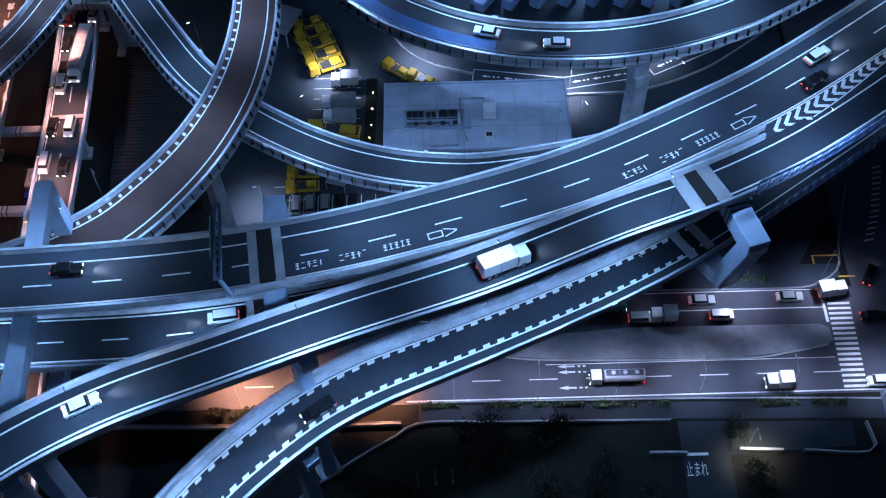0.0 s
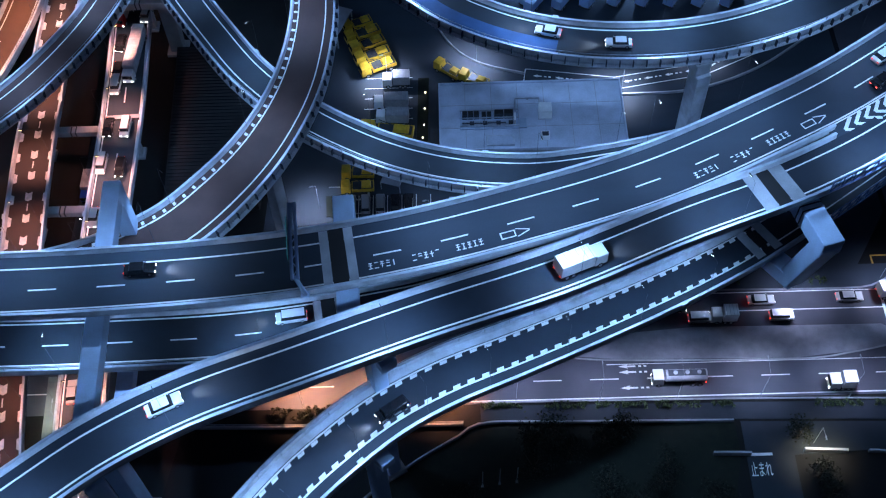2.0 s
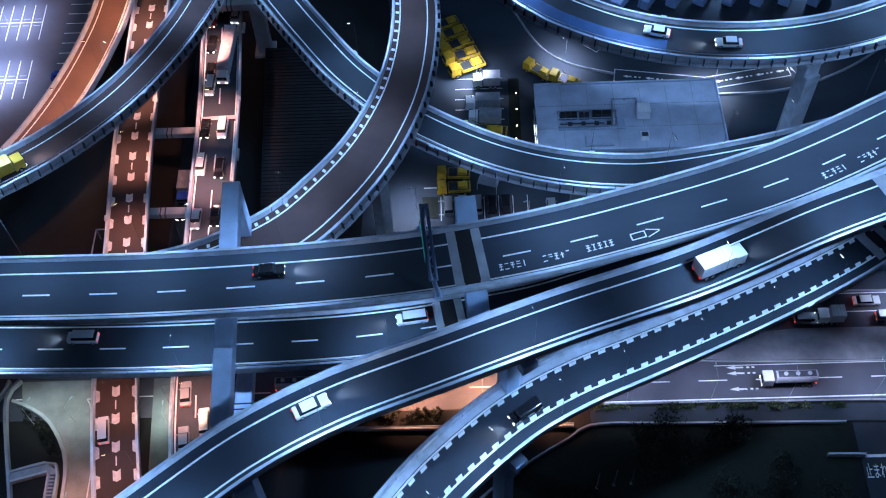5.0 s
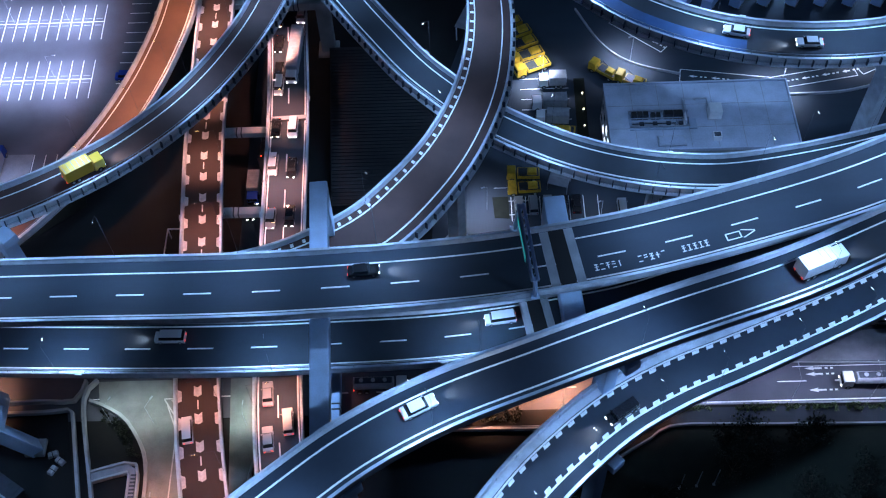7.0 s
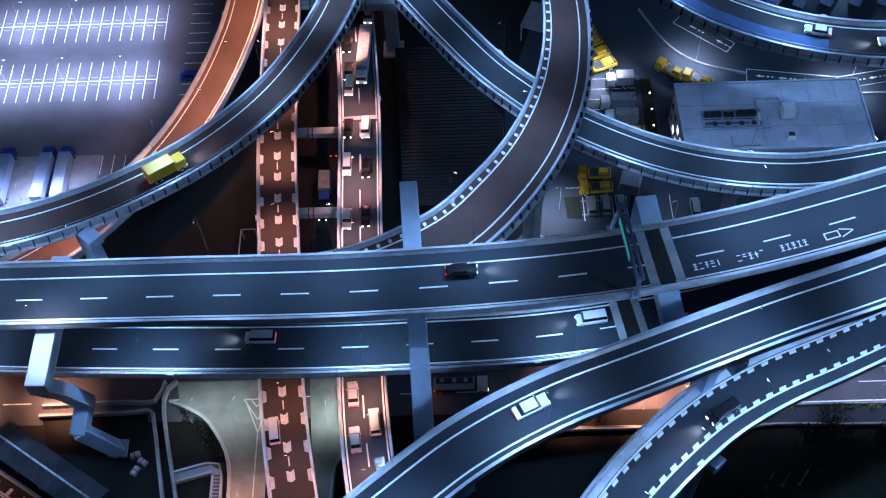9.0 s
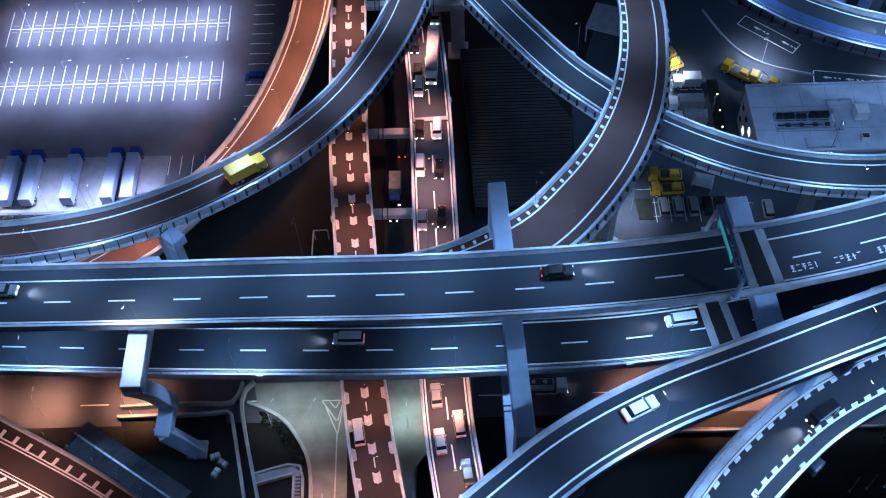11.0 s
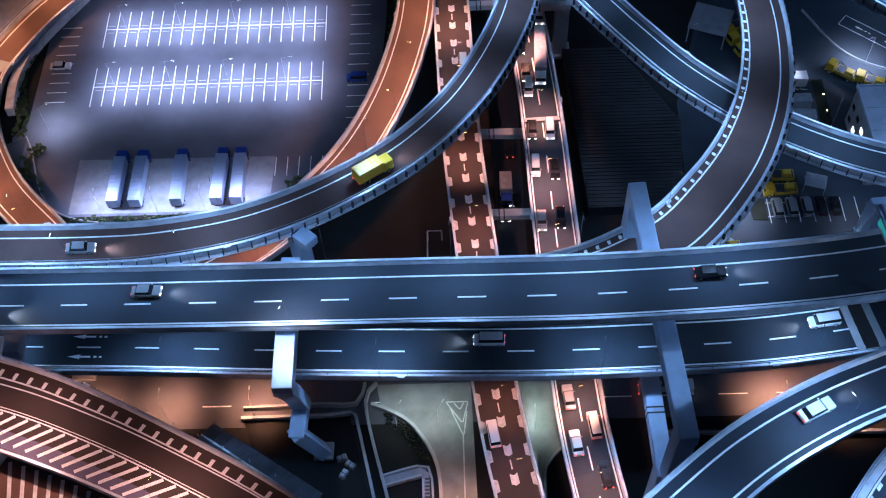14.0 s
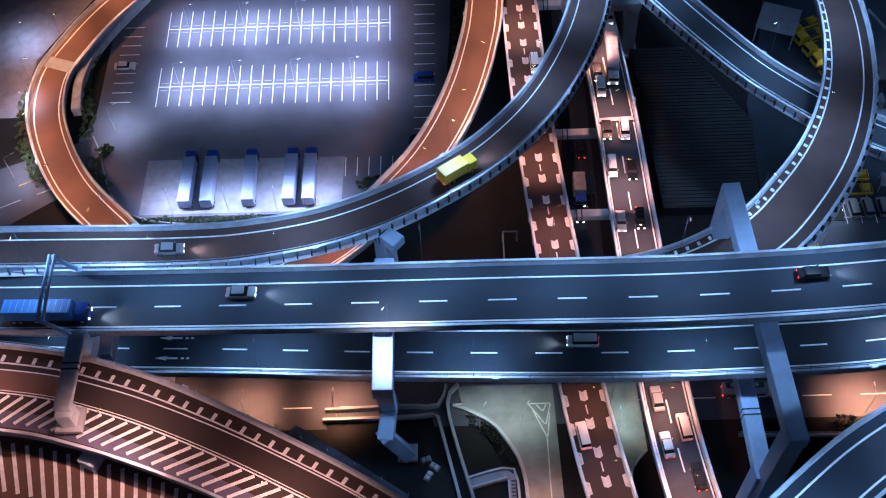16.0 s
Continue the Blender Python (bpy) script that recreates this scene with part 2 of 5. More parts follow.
def shared(name, me, m, parent):
    ob = new(name, me)
    ob.matrix_basis = m
    ob.parent = parent
    return ob


def block_mesh(name, dims, mat, bevel=0.0, taper=(1, 1)):
    bm = bmesh.new()
    box(bm, *dims, bevel=bevel, taper=taper)
    bm.normal_update()
    me = bpy.data.meshes.new(name)
    bm.to_mesh(me)
    bm.free()
    me.materials.append(mat)
    return me


DASH = block_mesh("lane_dash", (-2.0, 2.0, -0.12, 0.12, 0.0, 0.012), PAINT)
BLOCK = block_mesh("slow_down_block", (-0.75, 0.75, -0.28, 0.28, 0.0, 0.012), PAINT)


def outline_mesh(name, pts, mat, high=0.012):
    """A thin painted shape with the outline pts."""
    bm = bmesh.new()
    f = bm.faces.new([bm.verts.new((x, y, 0)) for x, y in pts])
    r = bmesh.ops.extrude_face_region(bm, geom=[f])
    bmesh.ops.translate(bm, vec=(0, 0, high), verts=[g for g in r["geom"] if isinstance(g, bmesh.types.BMVert)])
    bmesh.ops.recalc_face_normals(bm, faces=bm.faces)
    me = bpy.data.meshes.new(name)
    bm.to_mesh(me)
    bm.free()
    me.materials.append(mat)
    return me


TOOTH = outline_mesh("edge_tooth", [(-0.5, -0.34), (0.36, -0.34), (0.5, 0.34), (-0.36, 0.34)], PAINT)
NOTCH = outline_mesh("notched_block", [(-1.0, -0.62), (0.75, -0.62), (1.05, 0.0), (0.75, 0.62), (-1.0, 0.62), (-0.65, 0.0)], PAINT_WORN)
SIDE_BLOCK = outline_mesh("side_block", [(-1.0, -0.3), (0.8, -0.3), (1.15, 0.36), (-1.15, 0.36)], PAINT_WORN)
THIN_DASH = outline_mesh("thin_dash", [(-0.8, -0.11), (0.8, -0.11), (0.8, 0.11), (-0.8, 0.11)], PAINT_WORN)
BRACKET = block_mesh("side_bracket", (-0.1, 0.1, -0.24, 0.24, -0.9, 0.8), BRACKET_STEEL, 0.03)
BUMP_BOX = block_mesh("junction_box", (-0.5, 0.5, -0.25, 0.25, 0.0, 0.5), PARAPET_TOP, 0.06)
POST = block_mesh("rail_post", (-0.05, 0.05, -0.05, 0.05, 0.0, 0.75), STEEL)


def viaduct(name, label, pts, width, surface, lines=(1, 1), dash=0.0, dash_start=0.0, anchor=None, block_end=None, blocks=(), brackets="", girder=2.0, inset=0.9, rail="",
            centre=0.0, side=PARAPET, widths=None, step=9.55, open_left=None, open_right=None, teeth=(), ledge=None, notched=0.0):
    """An elevated road: box girder, running surface, parapets with steel caps, edge lines, dashes, brackets and rails."""
    ln = Line(pts)
    road = thing(name, label, "elevated road", "elevated roads", "structure")
    h = width / 2
    kw = dict(widths=widths)
    sweep("girder", ln, [(-h, -0.35), (-h * 0.62, -0.9), (-h * 0.5, -girder), (h * 0.5, -girder), (h * 0.62, -0.9), (h, -0.35), (h, -0.12), (-h, -0.12)], GIRDER, road, **kw)
    sweep("running_surface", ln, rect(0, width - 0.8, -0.12, 0.0), surface, road, **kw)
    for sgn, gap in ((1, open_left), (-1, open_right)):
        spans = [(0, ln.length)] if not gap else [(a, b) for a, b in ((0, gap[0]), (gap[1], ln.length)) if b - a > 1]
        for a, b in spans:
            prof = [(sgn * h, -0.5), (sgn * h, 0.95), (sgn * (h - 0.26), 0.95), (sgn * (h - 0.42), 0.0), (sgn * (h - 0.42), -0.1)]
            pr = sweep("parapet", ln, prof, side, road, a, b, **kw)
            sweep("parapet_cap", ln, [(sgn * (h + 0.06), 0.95), (sgn * (h + 0.06), 1.04), (sgn * (h - 0.34), 1.04), (sgn * (h - 0.34), 0.95)], PARAPET_TOP, pr, a, b, **kw)
    for sgn, on in ((1, lines[0]), (-1, lines[1])):
        if on:
            sweep("edge_line", ln, rect(sgn * (h - (inset if on == 1 else on)), 0.25, 0.002, 0.013), PAINT, road, **kw)
    if dash:
        s = dash_start if anchor is None else ln.nearest(*anchor) % step
        while s < ln.length - 3:
            shared("lane_dash", DASH, ln.frame_at(s, centre, 0.006), road)
            s += step
    for lat, gap, turn, size in blocks:
        s = 1.0
        while s < (ln.length - 1 if block_end is None else ln.nearest(*block_end)):
            f = 1 if widths is None else float(np.interp(s / ln.length, np.linspace(0, 1, len(widths)), widths))
            shared("slow_down_block", BLOCK, ln.frame_at(s, lat * f, 0.018, turn) @ Matrix.Diagonal((size, size if size > 1 and size < 2 else 1, 1, 1)), road)
            s += gap
    for lat, gap, deep in teeth:
        s = 1.0
        while s < (ln.length - 1 if block_end is None else ln.nearest(*block_end)):
            f = 1 if widths is None else float(np.interp(s / ln.length, np.linspace(0, 1, len(widths)), widths))
            shared("edge_tooth", TOOTH, ln.frame_at(s, lat * f, 0.018) @ Matrix.Diagonal((1.3 if deep < 1 else 0.62, deep, 1, 1)), road)
            s += gap
    if ledge:
        sweep("kerb_ledge", ln, [(ledge, -0.05), (ledge, 0.16), (h - 0.45, 0.22), (h - 0.45, -0.05)], side, road, **kw)
    if notched:
        s = 2.0
        while s < ln.length - 2:
            shared("notched_block", NOTCH, ln.frame_at(s, 0, 0.018), road)
            for lat in (-2.88, 2.88):
                shared("side_block", SIDE_BLOCK, ln.frame_at(s + 0.5, lat, 0.018, 0 if lat > 0 else 180), road)
            if int(s / notched) % 2:
                shared("thin_dash", THIN_DASH, ln.frame_at(s + notched / 2, 0, 0.018), road)
            s += notched
    for ch in brackets:
        sgn = 1 if ch == "L" else -1
        s = 1.0
        while s < ln.length - 1:
            f = 1 if widths is None else float(np.interp(s / ln.length, np.linspace(0, 1, len(widths)), widths))
            shared("side_bracket", BRACKET, ln.frame_at(s, sgn * (h * f + 0.24)), road)
            s += 2.1
        sweep("service_ledge", ln, [(sgn * (h + 0.02), -0.62), (sgn * (h + 0.62), -0.62), (sgn * (h + 0.62), -0.5), (sgn * (h + 0.02), -0.5)], PARAPET, road, **kw)
    for ch in rail:
        sgn = 1 if ch == "L" else -1
        s = 1.0
        while s < ln.length:
            shared("rail_post", POST, pose(*ln.at(s, sgn * (h - 0.14), 1.04), 0, 0, ln.heading(s)), road)
            s += 4.0
        sweep("handrail", ln, rect(sgn * (h - 0.14), 0.09, 1.74, 1.83), STEEL, road, **kw)
    s = 9.0
    while s < ln.length:
        sgn = 1 if int(s) % 2 else -1
        if not (open_left or open_right):
            shared("junction_box", BUMP_BOX, pose(*ln.at(s, sgn * (h + 0.05), 0.6), 0, 0, ln.heading(s)), road)
        s += 27.0
    return road, ln


# ---------------------------------------------------------------- ground and street level
def sheet(name, x0, x1, y0, y1, z, mat, label="", category="", nx=1, ny=1):
    v, f = [], []
    for j in range(ny + 1):
        for i in range(nx + 1):
            v.append((x0 + (x1 - x0) * i / nx, y0 + (y1 - y0) * j / ny, z))
    for j in range(ny):
        for i in range(nx):
            a = j * (nx + 1) + i
            f.append((a, a + 1, a + nx + 2, a + nx + 1))
    return tagged(raw(name, v, f, mat), label, category, "", "structure")


def slab(name, pts, z0, z1, mat, parent=None, label="", category="", bevel=0.0):
    """A flat body with the outline pts and the height z0 to z1."""
    bm = bmesh.new()
    low = [bm.verts.new((x, y, z0)) for x, y in pts]
    f = bm.faces.new(low)
    r = bmesh.ops.extrude_face_region(bm, geom=[f])
    bmesh.ops.translate(bm, vec=(0, 0, z1 - z0), verts=[g for g in r["geom"] if isinstance(g, bmesh.types.BMVert)])
    bmesh.ops.recalc_face_normals(bm, faces=bm.faces)
    ob = mesh_object(name, bm, mat, parent)
    if category:
        tagged(ob, label, category, "", "structure")
    return ob


sheet("ground", -1500, 1500, -1500, 1500, -0.03, UNLIT_EARTH, "bare earth coloured near-black as unlit ground, reaching to the horizon", "ground")
sheet("road_street", -420, 420, 80.6, 101.6, 0.0, STREET, "worn grey asphalt city street below the viaducts", "road")
sheet("road_crossing", 72, 92, 101.6, 400, 0.0, STREET, "grey asphalt side street at the crossing", "road")
sheet("road_crossing_south", 72, 92, -300, 80.6, 0.0, STREET, "grey asphalt side street south of the crossing", "road")
sheet("road_under_viaduct", -81.6, -76.2, 101.7, 330, 0.0, ASPHALT_DARK, "dark asphalt lane between two raised roads", "road")
slab("ground_yard", [(-46, 104), (62, 104), (71, 118), (71, 240), (-34, 240), (-36, 176), (-44, 150)], -0.02, 0.02, ASPHALT, None, "dark asphalt works yard round a low building", "yard")
LOT_EDGE = [(-176, 132), (-163.5, 125.6), (-125.3, 125.6), (-114.5, 133.6), (-112.6, 139), (-112, 144), (-105.2, 147), (-103, 183), (-103, 205), (-176.5, 205), (-176.5, 150), (-179, 146)]
slab("ground_parking_lot", LOT_EDGE, -0.02, 0.02, LOT, None, "grey asphalt parking lot with white bays", "parking lot")
slab("pavement_bays", [(-164, 126.2), (-125.2, 126.2), (-124.8, 139.2), (-164, 139.6)], 0.0, 0.05, PAVING, None, "pale concrete lorry bays at the lot's edge", "pavement")
slab("water_canal", [(-58, 66), (-56, 77.2), (-8, 76.6), (-16, 71.4), (-25.6, 64.2), (-38.4, 52), (-44, 20), (-58, 20)], -0.02, 0.01, WATER, None, "black still canal water between quay walls", "water")
slab("water_basin", [(-126, 81.8), (-108, 82.2), (-104.4, 68), (-102.2, 58), (-118, 60)], -0.02, 0.01, WATER, None, "black water in a walled basin", "water")
slab("pavement_apron", [(-103.6, 88), (-87.4, 88), (-86.6, 58), (-92.6, 58), (-92.7, 68), (-93.1, 72), (-94.0, 75), (-96.0, 78.4), (-98.4, 81.2), (-102.7, 83.6)], -0.02, 0.03, APRON, None, "worn pale concrete apron with a painted arrow", "pavement")
slab("pavement_apron_east", [(-80.6, 88), (-73.2, 88), (-72.6, 75.5), (-75.4, 72.3), (-76, 58), (-78.4, 58)], -0.02, 0.03, APRON, None, "greenish worn concrete strip beside the raised road", "pavement")
slab("pavement_south", [(-6, 77.4), (36.6, 76.6), (72, 75.6), (72, 79.2), (-6, 80.2)], 0.0, 0.14, ASPHALT_DARK, None, "dark asphalt footway behind a clipped hedge", "pavement")
slab("pavement_north", [(34, 101.8), (66, 101.2), (70.5, 104), (70.5, 106.5), (34, 106.5)], 0.0, 0.14, ASPHALT, None, "dark asphalt footway along the street", "pavement")
slab("ground_park", [(34.6, 30), (34.6, 64), (36.2, 70), (36.2, 76.2), (-5.6, 76.6), (-15.4, 71.2), (-25.3, 64), (-36, 52), (-40, 30)], -0.02, 0.06, UNLIT_GRASS, None, "grass of a small park with trees, unlit darkness in its colour", "park")
slab("pavement_lane", [(36.9, 30), (45, 30), (45, 70), (66, 71), (66, 75.4), (37.2, 76.2)], -0.02, 0.03, ASPHALT_DARK, None, "dark side lane with a stop marking", "road")
slab("ground_verge", [(-177, 122), (-163, 113), (-128, 113), (-112, 126), (-113.5, 132), (-125, 125.2), (-163.6, 125.2), (-176, 131.4)], -0.02, 0.05, UNLIT_GRASS, None, "rough grass verge below the lot", "verge")
slab("ground_verge_east", [(-104, 147), (-101, 147), (-97, 200), (-103, 200)], -0.02, 0.05, UNLIT_GRASS, None, "rough grass verge with bushes beside the ramp", "verge")
slab("ground_verge_west", [(-179, 150), (-177, 150), (-177, 200), (-182, 200)], -0.02, 0.05, UNLIT_GRASS, None, "rough grass verge west of the lot", "verge")
slab("pavement_outer", [(-260, 152), (-192.5, 152), (-192, 168), (-184, 184), (-176, 200), (-260, 240)], -0.02, 0.03, PAVING, None, "pale paved ground outside the orange ramp", "pavement")
slab("road_lot_entry", [(-220, 128), (-190, 140), (-176, 146), (-176, 134), (-190, 124), (-220, 112)], -0.01, 0.03, STREET, None, "asphalt entry road to the parking lot", "road")
island = slab("kerb_island", [(7.2, 89.5), (18.9, 93.4), (31.9, 94.3), (64.8, 94.0), (66.1, 93.2), (66.4, 90.6), (65, 90.0), (58.6, 88.8), (48.7, 87.8), (18.0, 88.4)], 0.0, 0.16, PAVING, None,
              "pale paved traffic island with a white kerb", "traffic island")


def paint(name, x0, x1, y0, y1, parent, z=0.032, mat=PAINT, turn=0):
    me = block_mesh(name, (-(x1 - x0) / 2, (x1 - x0) / 2, -(y1 - y0) / 2, (y1 - y0) / 2, 0, 0.008), mat)
    return shared(name, me, pose((x0 + x1) / 2, (y0 + y1) / 2, z, 0, 0, turn), parent)


street_paint = thing("street_marking", "white painted street lines and dashes", "road marking", "", "structure")
paint("edge_line", 32, 66, 101.1, 101.3, street_paint, 0.004)
paint("edge_line", -8, 130, 81.0, 81.25, street_paint, 0.004)
paint("lane_line", 33, 66.5, 97.35, 97.55, street_paint, 0.004)
paint("edge_line", 16, 66, 87.35, 87.5, street_paint, 0.004)
paint("stop_line", 66.0, 66.5, 94.4, 101.0, street_paint, 0.004)
for k in range(-14, 7):
    paint("lane_dash", 3.2 + 9.75 * k, 8.1 + 9.75 * k, 84.55, 84.75, street_paint, 0.004)
for k in range(-12, 1):
    paint("lane_dash", 3.2 + 9.75 * k, 8.1 + 9.75 * k, 96.6, 96.8, street_paint, 0.004)
for k in range(17):
    paint("crossing_bar", 66.9 - 0.04 * k, 70.9 - 0.04 * k, 97.9 - 1.02 * k, 98.4 - 1.02 * k, street_paint, 0.004)


def arrow(x, y, z, length, heading, parent, w=0.16, mat=PAINT):
    """A flat painted arrow with a broken tail."""
    bm = bmesh.new()
    a, b = length * 0.4, 0.42
    vs = [bm.verts.new((px, py, 0)) for px, py in ((a * 1.2, 0), (0, b), (0.1, w), (-a, w), (-a, -w), (0.1, -w), (0, -b))]
    bm.faces.new(vs)
    for k in range(2):
        x0 = -a - 0.5 - k * 0.9
        bm.faces.new([bm.verts.new((px, py, 0)) for px, py in ((x0, -w), (x0, w), (x0 - 0.5, w), (x0 - 0.5, -w))])
    bmesh.ops.recalc_face_normals(bm, faces=bm.faces)
    me = bpy.data.meshes.new("lane_arrow")
    bm.to_mesh(me)
    bm.free()
    me.materials.append(mat)
    return shared("lane_arrow", me, pose(x, y, z, 0, 0, heading), parent)


for y in (87.0, 85.9, 82.9):
    arrow(19.6, y, 0.012, 3.4, 180, street_paint)

# stop words on the side lane
curve = bpy.data.curves.new("stop_words", "FONT")
curve.body = "止まれ"
curve.size, curve.align_x, curve.extrude = 1.9, "CENTER", 0.004
probe = new("stop_words_text", curve)
probe.matrix_basis = pose(0, 0, 0)
bpy.context.view_layer.update()
words = bpy.data.meshes.new_from_object(probe.evaluated_get(bpy.context.evaluated_depsgraph_get()))
bpy.data.objects.remove(probe)
words.materials.clear()
words.materials.append(PAINT)
lane_paint = thing("lane_marking", "white stop words and bar on the side lane", "road marking", "", "structure")
ob = new("stop_words", words)
ob.matrix_basis = pose(39.2, 66.6, 0.036) @ Matrix.Diagonal((0.62, 1.5, 1, 1))
ob.parent = lane_paint
paint("stop_bar", 37.6, 41.4, 70.0, 70.5, lane_paint, 0.034)

# parking lot lines
lot = thing("lot_marking", "white painted parking bay lines", "road marking", "", "structure")
for yc, half_len in ((176.0, 5.3), (159.2, 5.4)):
    paint("bay_spine", -164.6, -116.5, yc - 0.09, yc + 0.09, lot)
    for k in range(21):
        x = -164.6 + 48.1 * k / 20
        paint("bay_line", x - 0.09, x + 0.09, yc - half_len, yc + half_len, lot, 0.034, turn=1.0)
    for k in range(20):
        x = -163.4 + 48.1 * k / 20
        for s in (-1, 1):
            paint("wheel_stop", x - 0.7, x + 0.7, yc + s * 1.0 - 0.07, yc + s * 1.0 + 0.07, lot, 0.036, CONCRETE)
for k in range(13):
    paint("bay_line", -111.2, -106.8, 145.7 + 2.95 * k, 145.88 + 2.95 * k, lot)
for k in range(9):
    paint("bay_line", -174.2, -170.0, 155.2 + 2.7 * k, 155.38 + 2.7 * k, lot)
for k in range(5):
    paint("bay_line", -124.7 + 2.3 * k, -124.54 + 2.3 * k, 134.3, 139.0, lot)
entry = thing("entry_marking", "amber and white painted lines on the entry road", "road marking", "", "structure")
for k in range(4):
    paint("amber_line", -196 + 7 * k, -192.5 + 7 * k, 131.5 + 3.4 * k, 131.75 + 3.4 * k, entry, 0.034, PAINT_AMBER, 26)
    paint("side_line", -199 + 7 * k, -194.5 + 7 * k, 126.5 + 3.2 * k, 126.65 + 3.2 * k, entry, 0.034, PAINT_WORN, 26)

# yard lines
yard = thing("yard_marking", "white painted bays and direction arrows in the yard", "road marking", "", "structure")
for k in range(7):
    paint("bay_line", -27, -17.2, 138.6 + 2.78 * k, 138.75 + 2.78 * k, yard, 0.024)
for k in range(3):
    paint("bay_line", -33.5, -25.5, 121.0 + 3.2 * k, 121.13 + 3.2 * k, yard, 0.024)
for k in range(7):
    paint("bay_line", -30.4 + 2.75 * k, -30.26 + 2.75 * k, 119.6, 125.2, yard, 0.024)


def lane_box(a, b, w, parent, arrows=4):
    """A painted lane frame from a to b, w wide, with small arrows."""
    a, b = Vector(a), Vector(b)
    d = b - a
    turn = math.degrees(math.atan2(d.y, d.x))
    n = Vector((-d.y, d.x)).normalized() * w / 2
    for off in (n, -n):
        c = (a + b) / 2 + off
        paint("frame_line", c.x - d.length / 2, c.x + d.length / 2, c.y - 0.08, c.y + 0.08, parent, 0.024, turn=turn)
    for c in (a, b):
        paint("frame_line", c.x - 0.08, c.x + 0.08, c.y - w / 2, c.y + w / 2, parent, 0.026, turn=turn)
    for k in range(arrows):
        c = a + d * (k + 0.6) / arrows
        arrow(c.x, c.y, 0.026, 2.0, turn + 180, parent)


lane_box((6.0, 155.2), (24, 152.2), 3.3, yard)
lane_box((24.6, 152.2), (41.8, 155.2), 3.2, yard)
lane_box((42.6, 155.3), (58.8, 163.2), 3.2, yard)
lane_box((-6, 172), (4, 163), 3.2, yard, 2)

# ---------------------------------------------------------------- the viaducts
A_PTS = [(-240, 92.5, 26.5), (-200, 89.4, 29.6), (-154, 86.3, 33), (-125, 84.4, 35.5), (-96, 82.8, 37.9), (-68, 81.8, 39.4), (-40, 83.0, 39.9), (-19, 85.7, 40.6), (0, 89.8, 41.7), (19, 95.6, 42.3), (37, 103.8, 42.8), (54.5, 113.7, 43), (84, 135, 43), (112, 158, 43)]
GORE_A = Line(A_PTS).nearest(44.8, 106.6)
road_a, LA = viaduct("main_viaduct", "two-lane elevated expressway of blue-grey asphalt between pale parapets", A_PTS, 10.6, ASPHALT, dash=1, anchor=(-57.1, 82), step=9.70, centre=-0.75, lines=(2.45, 1.2),
                     open_right=(GORE_A, 900))
B_PTS = [(-240, 96, 10), (-168.4, 88.3, 16.8), (-139, 85.4, 19.8), (-110, 82.5, 22.5), (-81, 80.5, 24.5), (-61.7, 80.3, 25.1), (-42, 81.0, 25.3), (-22, 84, 25), (-8, 87.6, 25), (20, 98, 25), (60, 120, 25)]
road_b, LB = viaduct("lower_viaduct", "lower two-lane elevated road of dark asphalt under the main deck", B_PTS, 9.4, ASPHALT_DARK, dash=1, anchor=(-60.9, 80.3), step=9.72, lines=(0.9, 1.4), rail="R")
C_PTS = [(-86, 26, 45), (-72, 39.5, 46), (-61, 49.0, 46), (-53, 54.8, 46.3), (-43, 60.0, 46.5), (-31, 64.6, 46.5), (-14.2, 70.9, 46.5), (4.0, 77.4, 46), (22.4, 86.3, 44.3), (41.5, 94.6, 43.2), (60, 105.3, 43), (90, 127.4, 43), (117, 150, 43)]
GORE_C = Line(C_PTS).nearest(47.5, 98.2)
road_c, LC = viaduct("merging_ramp", "one-lane elevated ramp of dark asphalt merging into the expressway", C_PTS, 7.7, ASPHALT_NEW, lines=(1.8, 1.35), open_left=(GORE_C, 900), widths=(1.08, 1.04, 1.0, 0.97, 1.0, 1.08, 1.12))
D_PTS = [(x - 0.35, y + 0.55, z) for x, y, z in [(-44, 30, 31), (-38.5, 44.5, 31), (-32.6, 52.9, 31), (-26.3, 59.2, 31), (-19.1, 64.9, 31), (-10.8, 69.5, 30.9), (-1.7, 73.4, 30.5), (7.6, 77.5, 30), (17.2, 82.1, 29.2), (27.2, 87.4, 28.1), (37.5, 93.6, 27), (54, 104.5, 27), (74, 118.6, 27), (105, 142, 27)]]
road_d, LD = viaduct("slip_ramp", "dark curving slip ramp edged with white slow-down blocks", D_PTS, 8.1, ASPHALT_NEW, lines=(1.55, 2.05), teeth=((2.12, 2.3, 0.72), (-1.66, 2.3, 0.72)), ledge=2.72, block_end=(41, 95),
                     widths=(1.15, 1.15, 1.15, 1.12, 1.04, 0.98, 0.92, 0.86, 0.92, 1.0, 1.05), rail="L")
E_PTS = [(-112, 93.4, 23), (-90, 91.0, 24.6), (-70, 92.6, 25.6), (-56.4, 98.5, 26), (-47.7, 106.8, 26.3), (-40.3, 117.4, 27.2), (-35.3, 131, 28.2), (-33.9, 148.3, 29), (-37, 166, 29.5), (-47, 184, 30)]
road_e, LE = viaduct("brown_loop_ramp", "curving loop ramp with brown anti-skid surface and white edge blocks", E_PTS, 9.0, ASPHALT_BROWN, lines=(1.5, 2.0), teeth=((3.55, 2.3, 1.0),), brackets="R",
                     widths=(1.0, 1.0, 1.05, 1.22, 1.2, 1.06, 0.93, 0.86, 0.85, 0.85))
